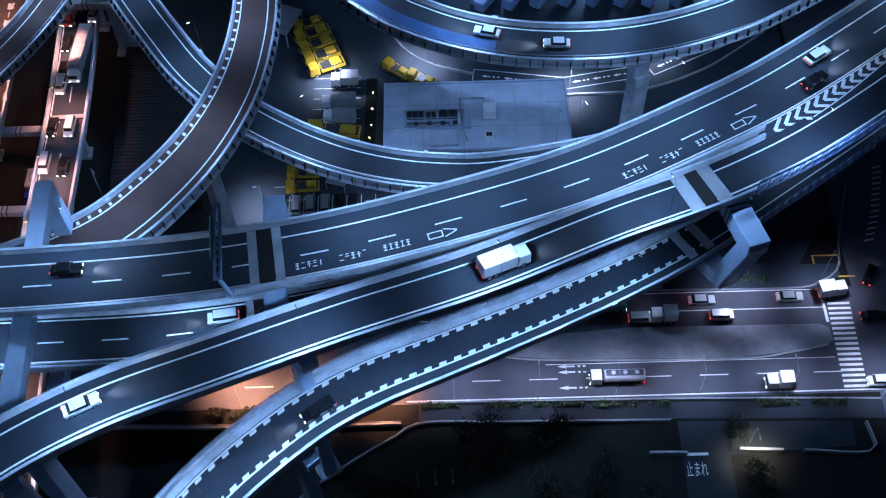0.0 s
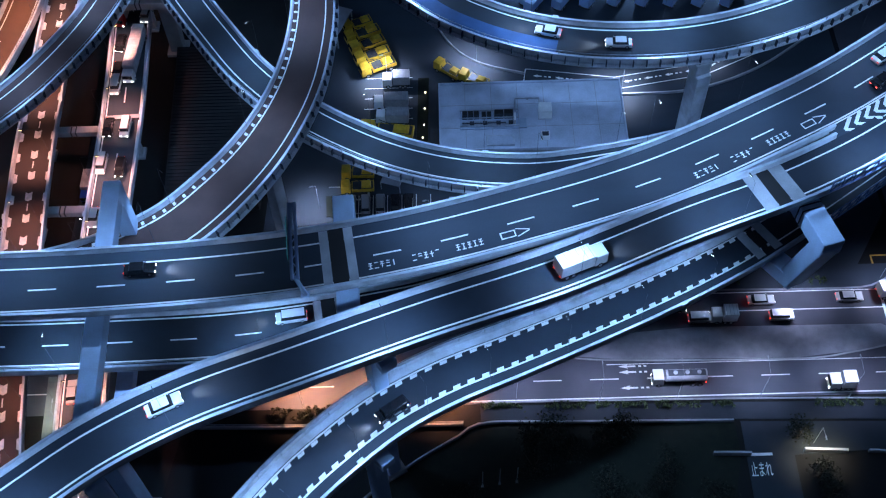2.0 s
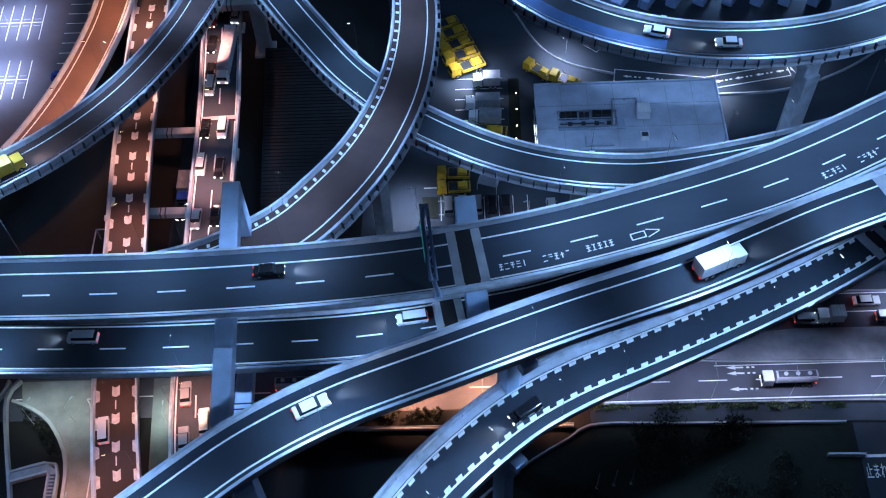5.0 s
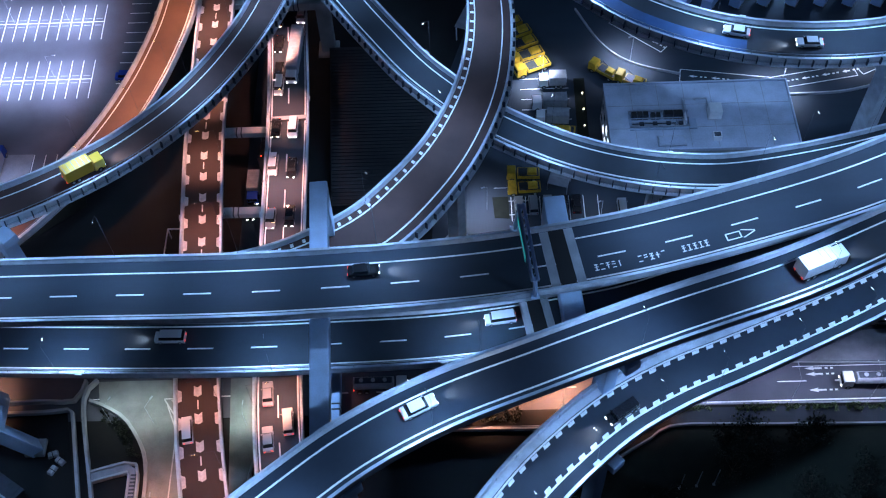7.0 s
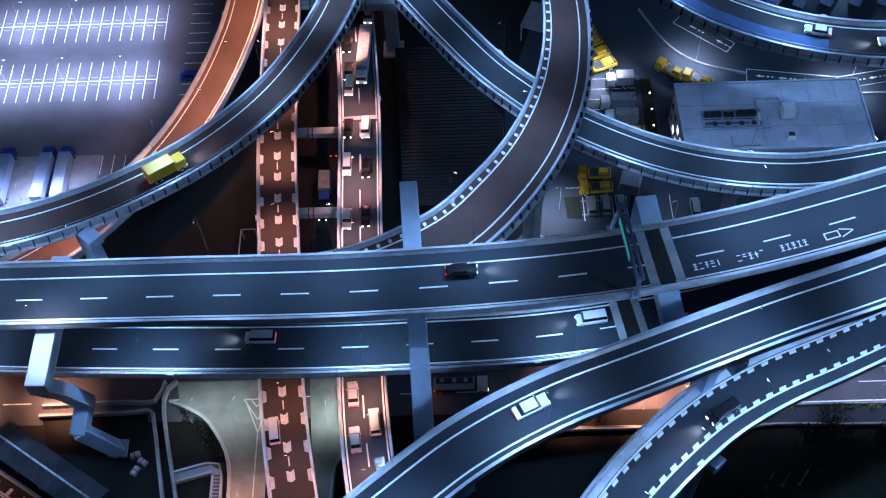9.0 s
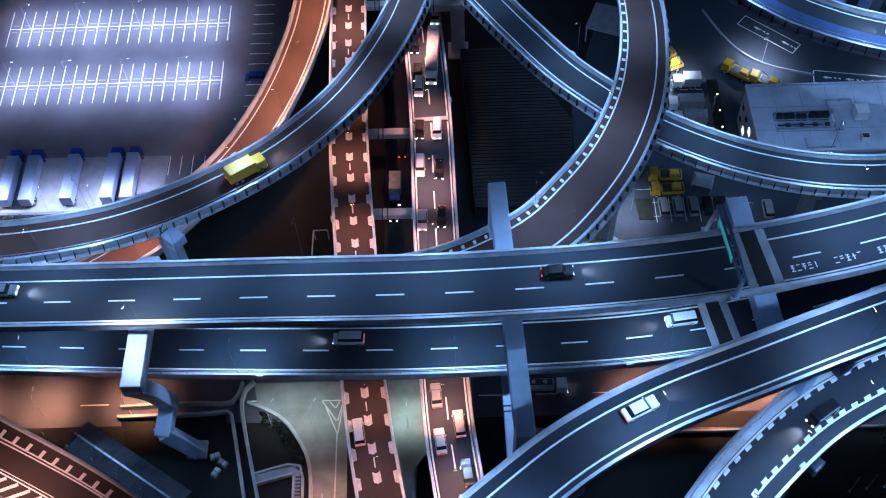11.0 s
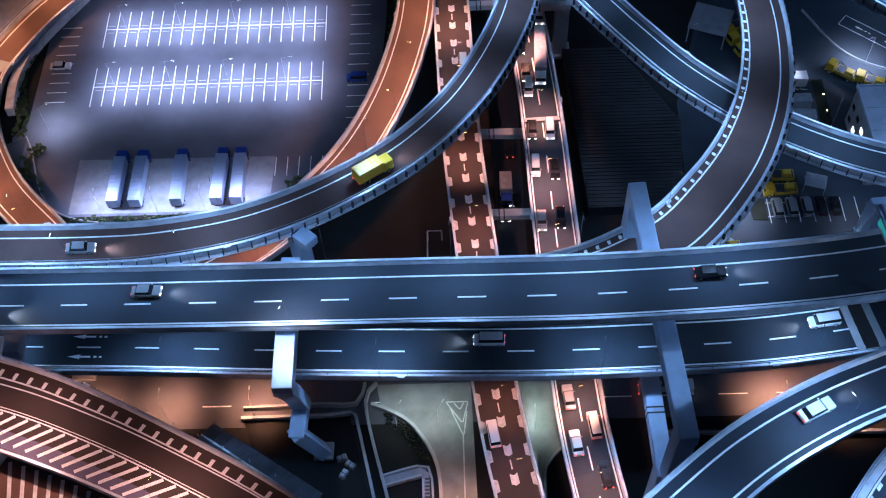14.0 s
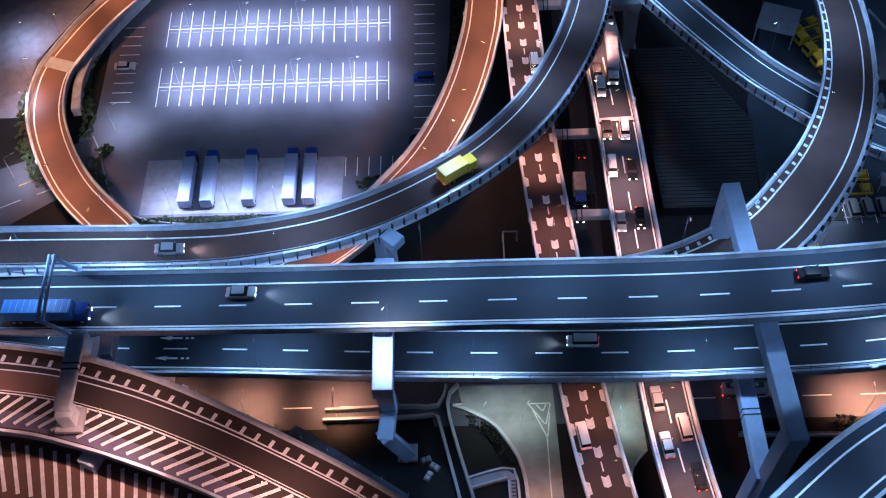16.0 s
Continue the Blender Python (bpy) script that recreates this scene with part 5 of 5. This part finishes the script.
# ---------------------------------------------------------------- gantries, lattice screens, walls
def gantry(feet, ends, label, mat=PIER, sign=None):
    """A portal over a deck: two leaning posts from feet to ends, twin beams with braces, and a sign that faces west."""
    g = thing("sign_gantry", label, "sign gantry", "sign gantries")
    a, b = Vector(ends[0]), Vector(ends[1])
    along = (b - a).normalized()
    side = Vector((along.y, -along.x, 0)).normalized() * 0.38
    for foot, top in zip(feet, ends):
        bm = bmesh.new()
        cyl(bm, foot, top, 0.36, 0.3, 10)
        post = part("gantry_post", bm, mat, g)
        x, y, z = foot
        one_box("base_plate", (x - 0.6, x + 0.6, y - 0.5, y + 0.5, z - 0.15, z + 0.12), mat, post, 0.03)
    for sg in (-1, 1):
        bm = bmesh.new()
        cyl(bm, a + side * sg - along * 0.3, b + side * sg + along * 0.3, 0.24, seg=8)
        part("gantry_beam", bm, mat, g)
    n = 9
    for k in range(n):
        bm = bmesh.new()
        sg = 1 if k % 2 else -1
        cyl(bm, a + (b - a) * k / n + side * sg, a + (b - a) * (k + 1) / n - side * sg, 0.06, seg=6)
        part("gantry_brace", bm, mat, g)
    if sign:
        c = a + (b - a) * (sign[0] + sign[1]) / 2
        half = (b - a).length * (sign[1] - sign[0]) / 2
        m = pose(c.x, c.y, c.z, 0, 0, math.degrees(math.atan2(along.y, along.x)) - 90) @ pose(0, 0, 0, 0, 0, 180)
        panel = one_box("sign_panel", (-0.8, -0.66, -half, half, -0.5, 0.9), STEEL, g, 0.02, m, "sign panel with a plain steel back")
        one_box("sign_face", (-0.83, -0.802, -half + 0.05, half - 0.05, -0.45, 0.85), SIGN_GREEN, panel, m=m, label="lit green direction sign")
        one_box("sign_border", (-0.846, -0.832, -half + 0.2, half - 0.2, 0.5, 0.62), PAINT, panel, m=m)
        one_box("sign_bar", (-0.846, -0.832, -half + 0.5, half - 0.8, -0.4, 0.0), PAINT, panel, m=m)
    return g


SIGN_GREEN = glow("lit_sign_green", (0.02, 0.40, 0.42), 0.7)
gantry(((-32.6, 89.3, 41.0), (-30.3, 78.2, 41.0)), ((-31.9, 88.4, 47.8), (-30.7, 76.6, 47.8)), "pale blue sign gantry spanning the expressway", sign=(0.2, 0.75))
gantry(((-159.3, 91.8, 33.8), (-158.4, 80.8, 33.6)), ((-161.0, 90.4, 39.4), (-160.7, 79.8, 39.4)), "pale blue sign gantry spanning the west expressway")
pier(-155.6, 78.2, -155.6, 66.6, 38.4, 2.3, (0.03, 0.97), depth=0.9, foot=33.9, label="pale steel portal beam across the striped ramp", mat=PARAPET_TOP)


def lattice(line, x0, y0, x1, y1, lat, base, height, label):
    """A blue steel lattice screen that follows the line."""
    f = thing("lattice_screen", label, "lattice screen", "lattice screens")
    a, b = line.nearest(x0, y0), line.nearest(x1, y1)
    n = int((b - a) / 2.0)
    for up in (0.0, height / 2, height):
        sweep("rail", line, rect(lat, 0.16, base + up, base + up + 0.16), LATTICE, f, a, b)
    for k in range(n):
        p, q = line.at(a + k * 2.0, lat, base), line.at(a + k * 2.0 + 2.0, lat, base + height)
        p2, q2 = line.at(a + k * 2.0 + 2.0, lat, base), line.at(a + k * 2.0, lat, base + height)
        for u, v in ((p, q), (p2, q2)):
            bm = bmesh.new()
            cyl(bm, u, v, 0.07, seg=5)
            part("brace", bm, LATTICE, f)
        bm = bmesh.new()
        cyl(bm, p, q2, 0.09, seg=5)
        part("upright", bm, LATTICE, f)
    return f


lattice(LC, 41, 94, 95, 131, -4.4, 1.0, 2.6, "blue steel lattice screen along the merging ramp")
lattice(LD, 47, 100, 100, 138, -4.3, 1.0, 2.6, "blue steel lattice screen along the slip ramp")


def wall_run(name, pts, h, w, mat, label, cat, z0=0.0):
    ln = Line([(x, y, z0) for x, y in pts], 1.0)
    return tagged(sweep(name, ln, rect(0, w, 0.0, h), mat, None), label, cat, "", "structure")


wall_run("wall_quay", [(-57.5, 77.6), (-36, 77.0), (-9, 76.8)], 0.9, 0.35, CONCRETE, "low pale quay wall beside the canal", "quay wall")
wall_run("wall_canal_bend", [(-38, 52), (-25.3, 64.2), (-20.0, 68.3), (-15.4, 71.4), (-9.9, 74.6), (-5.4, 76.9), (9, 76.7), (36, 76.2)], 0.8, 0.3, CONCRETE, "low curved wall along the park edge", "wall")
wall_run("wall_basin_north", [(-126.3, 82.0), (-112.4, 82.2), (-107.6, 82.5), (-106.9, 81.8), (-103.6, 67.8), (-101.3, 58)], 1.0, 0.5, CONCRETE, "pale low wall round the black basin", "wall")
wall_run("wall_basin_upper", [(-105.5, 88), (-106.9, 84.2), (-112.6, 84.2), (-126, 83.8)], 1.2, 0.4, CONCRETE, "pale wall between the street and the basin", "wall")
wall_run("wall_dock", [(-103.5, 88), (-105.3, 83.8), (-101.4, 67.6), (-99, 58)], 1.2, 0.5, CONCRETE, "pale wall along the dark channel", "wall")
wall_run("wall_apron_curve", [(-104.4, 84.2), (-102.7, 83.6), (-98.4, 81.2), (-96.0, 78.4), (-94.0, 75), (-93.1, 72), (-92.7, 68), (-92.6, 58)], 0.8, 0.55, CONCRETE, "curved pale kerb wall round the apron", "wall")
wall_run("wall_dock_south", [(-102.6, 71.0), (-96.0, 72.7), (-94.4, 71.6), (-94.0, 67.6), (-93.9, 58)], 1.0, 0.35, CONCRETE, "pale wall with a rounded corner in the dock", "wall")
wall_run("wall_dock_inner", [(-101.7, 69.4), (-96.2, 70.9), (-95.6, 70.4), (-95.5, 58)], 1.0, 0.3, CONCRETE, "pale inner wall of the small dock", "wall")
slab("pavement_dock_rim", [(-102.4, 70.8), (-96, 72.4), (-94.6, 71.4), (-94.2, 58), (-95.4, 58), (-95.5, 70.8), (-101.7, 69.5)], 0.0, 0.8, PAVING, None, "pale grey rim between the dock walls", "pavement")
dock_steps = thing("dock_steps", "dark steel steps on the rim of the dock", "steps")
for k in range(9):
    one_box("step", (-95.25, -94.35, 70.2 - 0.62 * k, 70.5 - 0.62 * k, 0.8, 0.86), STEEL_DARK, dock_steps)
wall_run("wall_strip_east", [(-72.8, 75.4), (-75.4, 72.3), (-76.0, 67.5), (-76.2, 58)], 0.6, 0.35, CONCRETE, "pale kerb wall on the greenish strip", "wall")
wall_run("wall_lot", [(-176, 146), (-163.8, 125.4), (-125.4, 125.2), (-113.4, 132.6)], 0.5, 0.25, CONCRETE, "low kerb wall round the lot", "wall")
wall_run("wall_ramp_west", [(-180.2, 152), (-180.8, 161), (-178.2, 172), (-170.5, 186)], 2.2, 1.8, PARAPET, "pale retaining wall below the orange ramp", "wall")
wall_run("wall_yard_curve", [(-14, 175), (-9, 164), (-3, 158.5), (6, 155.3)], 0.6, 0.25, CONCRETE, "low curved kerb in the yard", "kerb")
wall_run("wall_yard_curve_east", [(24, 148.8), (40, 149.6), (54, 155), (68, 165)], 0.6, 0.3, CONCRETE, "low curved kerb in the yard", "kerb")
wall_run("wall_park_gate", [(31.7, 70.4), (37.8, 70.2)], 1.2, 0.35, CONCRETE, "low pale gate wall at the park", "wall")
wall_run("wall_park_gate_east", [(46.5, 70.6), (53.5, 70.2)], 1.2, 0.45, CONCRETE, "low pale gate wall across the lane", "wall")
wall_run("wall_lane_east", [(57, 70.2), (68, 69.8), (68.2, 75)], 1.0, 0.3, CONCRETE, "low pale wall east of the lane", "wall")
wall_run("kerb_south", [(-7, 80.9), (20, 80.6), (46, 80.2), (72, 79.4)], 0.16, 0.3, PAVING, "pale street kerb", "kerb")
wall_run("kerb_north", [(33, 101.9), (60, 101.5), (66, 102.4), (70.5, 105.6), (72, 112), (76, 124)], 0.18, 0.35, PAVING, "pale street kerb curving at the corner", "kerb")
wall_run("kerb_island_rim", [(7.4, 89.3), (18.0, 88.2), (48.7, 87.6), (58.6, 88.6), (65.4, 89.9)], 0.2, 0.25, CONCRETE, "pale kerb along the traffic island", "kerb")
for k, (x, y) in enumerate(((-6.2, 66), (-3.4, 66.4), (-0.6, 66.6))):
    st = thing("park_pole", "thin pale steel pole in the park", "pole", "park poles", m=pose(x, y, 0.06))
    bm = bmesh.new()
    cyl(bm, (0, 0, 0), (0, 0, 6), 0.09, 0.06, 8)
    part("pole_shaft", bm, STEEL, st)
    one_box("pole_foot", (-0.2, 0.2, -0.2, 0.2, 0, 0.15), CONCRETE, st)
low_house = thing("dark_sheds", "long low shed with a worn blue-grey metal roof", "shed", m=pose(-122.6, 71.6, 0, 0, 0, -34))
one_box("shed_wall", (-11, 11, -2.6, 2.6, 0, 2.6), RIBBED, low_house)
for sgn in (-1, 1):
    bm = bmesh.new()
    box(bm, -11.4, 11.4, -1.5, 1.5, -0.08, 0.08, m=pose(0, sgn * 1.4, 3.0, -sgn * 16, 0, 0))
    slope = part("shed_roof", bm, SHED_ROOF, low_house)
    for k in range(12):
        one_box("roof_seam", (-10.9 + 1.95 * k, -10.78 + 1.95 * k, -1.45, 1.45, 0.08, 0.16), STEEL_DARK, slope, m=pose(0, sgn * 1.4, 3.0, -sgn * 16, 0, 0))
one_box("ridge_cap", (-11.4, 11.4, -0.16, 0.16, 3.36, 3.5), STEEL, low_house)
for k, (x, y, r) in enumerate(((-109.0, 74.6, 20), (-107.6, 73.4, -35), (-108.6, 71.8, 60))):
    crate = thing("tarp_bundle", "small pale tarpaulin bundle beside the pier foot", "bundle", "bundles", m=pose(x, y, 0.0, 0, 0, r))
    one_box("bundle_body", (-0.9, 0.9, -0.55, 0.55, 0, 0.7), CARGO_GREY, crate, 0.12, taper=(0.8, 0.75))
    one_box("strap", (-0.06, 0.06, -0.57, 0.57, 0.0, 0.72), BLACK, crate, taper=(1, 0.78))

# ---------------------------------------------------------------- planting
def leaf_mass(name, centres, radius, count, size, mat, parent=None, flat=1.0, seed=1):
    """Many small leaves gathered round the given centres, as one mesh."""
    rng = np.random.RandomState(seed)
    v, f = [], []
    c = np.array(centres, float)
    for _ in range(count):
        p = c[rng.randint(len(c))] + rng.normal(0, 1, 3) * radius * np.array([0.5, 0.5, 0.5 * flat])
        a, b = rng.normal(0, 1, 3), rng.normal(0, 1, 3)
        a /= np.linalg.norm(a)
        b -= a * (a @ b)
        b /= np.linalg.norm(b)
        s = size * rng.uniform(0.6, 1.3)
        i = len(v)
        for q in (a * s, b * s * 0.6, -a * s, -b * s * 0.6):
            w = p + q
            v.append((w[0], w[1], max(w[2], 0.1)))
        f.append((i, i + 1, i + 2, i + 3))
    return raw(name, v, f, mat, parent)


def hedge(pts, w, h, per_metre, label, mat=LEAF, seed=1, size=0.16):
    ln = Line([(x, y, 0) for x, y in pts], 1.0)
    rng = np.random.RandomState(seed)
    cs = [ln.at(s, rng.uniform(-w, w) / 2, rng.uniform(0.15, h)) for s in rng.uniform(0, ln.length, int(ln.length * 5))]
    ob = leaf_mass("hedge", cs, 0.28, int(ln.length * per_metre), size, mat, seed=seed)
    return tagged(ob, label, "hedge", "hedges", "stuff")


for i, (a, b) in enumerate(((-6, 2), (5, 12), (13.5, 22), (23.5, 31), (33, 36.5), (50, 58), (60, 66))):
    hedge([(a, 79.9 - 0.018 * a), (b, 79.9 - 0.018 * b)], 1.0, 0.9, 130, "clipped green hedge along the footway", seed=i + 2)
hedge([(-163, 124.0), (-145, 123.6), (-127, 123.8)], 2.4, 1.2, 150, "rough green hedge below the lorry bays", seed=20, size=0.2)
hedge([(-122, 131.5), (-116, 133)], 2.5, 1.2, 200, "rough green bushes at the corner of the lot", seed=21, size=0.2)
hedge([(-103.4, 150), (-102.2, 165), (-100.5, 190)], 2.4, 1.8, 160, "rough bushes along the lot's east side", seed=22, size=0.22)
hedge([(-178.5, 152), (-179.8, 165), (-176, 180)], 1.8, 1.2, 120, "rough bushes along the lot's west side", seed=23, size=0.22)
hedge([(-170, 131), (-175, 137), (-172, 143)], 3.0, 1.4, 160, "rough bushes beside the entry road", seed=24, size=0.22)
hedge([(-102.6, 82.0), (-98.9, 79.6), (-96.6, 76.2), (-95.0, 73.6)], 1.5, 0.8, 170, "shrubs in shaded leaf colour inside the curved kerb", LEAF_SHADED, 25)
hedge([(-42, 79), (-36, 79.4), (-31, 79.2)], 2.0, 1.6, 200, "shrubs in shaded leaf colour beside the lit street", LEAF_SHADED, 26, 0.22)
hedge([(36, 103.6), (42, 103.4)], 1.2, 0.9, 140, "low green shrubs on the footway", LEAF, 27)
hedge([(51, 103.4), (57, 103.2)], 1.2, 0.9, 140, "low green shrubs on the footway", LEAF, 28)
hedge([(-184, 134), (-190, 145), (-192, 160)], 2.6, 1.8, 150, "rough bushes outside the orange ramp", seed=41, size=0.24)
hedge([(-178, 146), (-177.4, 150), (-178.6, 155)], 2.4, 1.4, 180, "rough bushes beside the lot entry", seed=42, size=0.22)
hedge([(-164, 121.5), (-168, 126), (-173, 131)], 2.6, 1.3, 180, "rough bushes at the bend of the ramp", seed=43, size=0.22)
hedge([(-160, 122.2), (-140, 121.4), (-124, 122.4)], 2.0, 1.0, 150, "rough green hedge on the verge", seed=44, size=0.22)
slabs = slab("planter_bed", [(-33.6, 120.4), (-30.8, 120.2), (-30.8, 125.2), (-33.9, 125.2)], 0.0, 0.2, UNLIT_GRASS)
tagged(slabs, "small grass bed with a pale kerb in the yard", "planter")
bollard = thing("bollard_light", "small bollard with a lit top on the planted strip", "bollard light", "bollard lights", m=pose(-15.2, 138.4, 0.2))
bm = bmesh.new()
cyl(bm, (0, 0, 0), (0, 0, 0.7), 0.09, 0.08, 10)
part("bollard_post", bm, STEEL_DARK, bollard)
bm = bmesh.new()
cyl(bm, (0, 0, 0.7), (0, 0, 0.9), 0.15, 0.12, 10)
part("lit_top", bm, BOLLARD_GLOW, bollard)
for y in (141.7, 146.0, 150.3):
    copy_thing(bollard, pose(-15.0 + (y - 137) * 0.03, y, 0.2))
strip = slab("planting_strip", [(-16.4, 137.6), (-14.2, 137.6), (-13.8, 155), (-16.0, 155)], 0.0, 0.2, UNLIT_GRASS)
tagged(strip, "narrow planted strip beside the works building", "planter")


def tree(x, y, height, seed, label):
    rng = np.random.RandomState(seed)
    t = thing("tree", label, "tree", "park trees", m=pose(x, y, 0.03))
    bm = bmesh.new()
    cyl(bm, (0, 0, 0), (0.1, 0.05, height * 0.55), 0.2, 0.11, 8)
    trunk = part("trunk", bm, BARK, t)
    cs = []
    for k in range(7):
        a = k * 2.4 + rng.uniform(0, 1)
        r = rng.uniform(0.5, 1.0) * height * 0.34
        c = (math.cos(a) * r, math.sin(a) * r, height * rng.uniform(0.5, 0.95))
        cs.append(c)
        bm = bmesh.new()
        cyl(bm, (0.08, 0.04, height * 0.45), c, 0.08, 0.03, 6)
        part("limb", bm, BARK, trunk)
    leaf_mass("crown", cs, height * 0.28, 520, 0.24, LEAF_SHADED, t, 0.8, seed)
    return t


protos = [tree(2, 73.5, 4.6, 31, "leafy park tree with shade in its leaf colour"), tree(8, 70.5, 5.6, 32, "leafy park tree with shade in its leaf colour"), tree(14, 73, 4.2, 33, "leafy park tree with shade in its leaf colour")]
rng = random.Random(7)
for k in range(30):
    x, y = rng.uniform(-12, 33), rng.uniform(52, 75)
    if x < -4 and y > 64 or abs(x + 3) < 4 and y < 68:
        continue
    copy_thing(protos[k % 3], pose(x, y, 0.03, 0, 0, rng.uniform(0, 360)))
for x, y in ((44.5, 74.5), (46.5, 67.5), (47.5, 64)):
    copy_thing(protos[k % 3], pose(x + 1.5, y - 1.5, 0.03, 0, 0, rng.uniform(0, 360)))

frame_proto = thing("pipe_frame", "pale steel pipe frame standing beside the raised brown road", "pipe frame", "pipe frames", m=pose(-94.6, 115.2, 0))
for y in (-2.7, 2.7):
    bm = bmesh.new()
    cyl(bm, (0, y, 0), (0, y, 3.0), 0.13, seg=8)
    part("frame_post", bm, STEEL, frame_proto)
for a, b in (((0, -2.7, 3.0), (0, 2.7, 3.0)), ((0, 2.7, 3.0), (2.6, 2.7, 3.0))):
    bm = bmesh.new()
    cyl(bm, a, b, 0.13, seg=8)
    part("frame_rail", bm, STEEL, frame_proto)
bm = bmesh.new()
cyl(bm, (2.6, 2.7, 0), (2.6, 2.7, 3.0), 0.13, seg=8)
part("frame_post", bm, STEEL, frame_proto)

# railing on the quay
rail = thing("quay_railing", "pale steel railing with short posts along the quay", "railing")
RAIL_POST = block_mesh("railing_post", (-0.06, 0.06, -0.06, 0.06, 0, 1.0), STEEL)
quay = Line([(-57.5, 77.9, 0), (-36, 77.3, 0), (-9, 77.1, 0)], 1.0)
s = 0.5
while s < quay.length:
    shared("railing_post", RAIL_POST, pose(*quay.at(s, 0, 0.0)), rail)
    s += 1.6
for up in (0.5, 0.95):
    sweep("railing_bar", quay, rect(0, 0.08, up, up + 0.08), STEEL, rail)
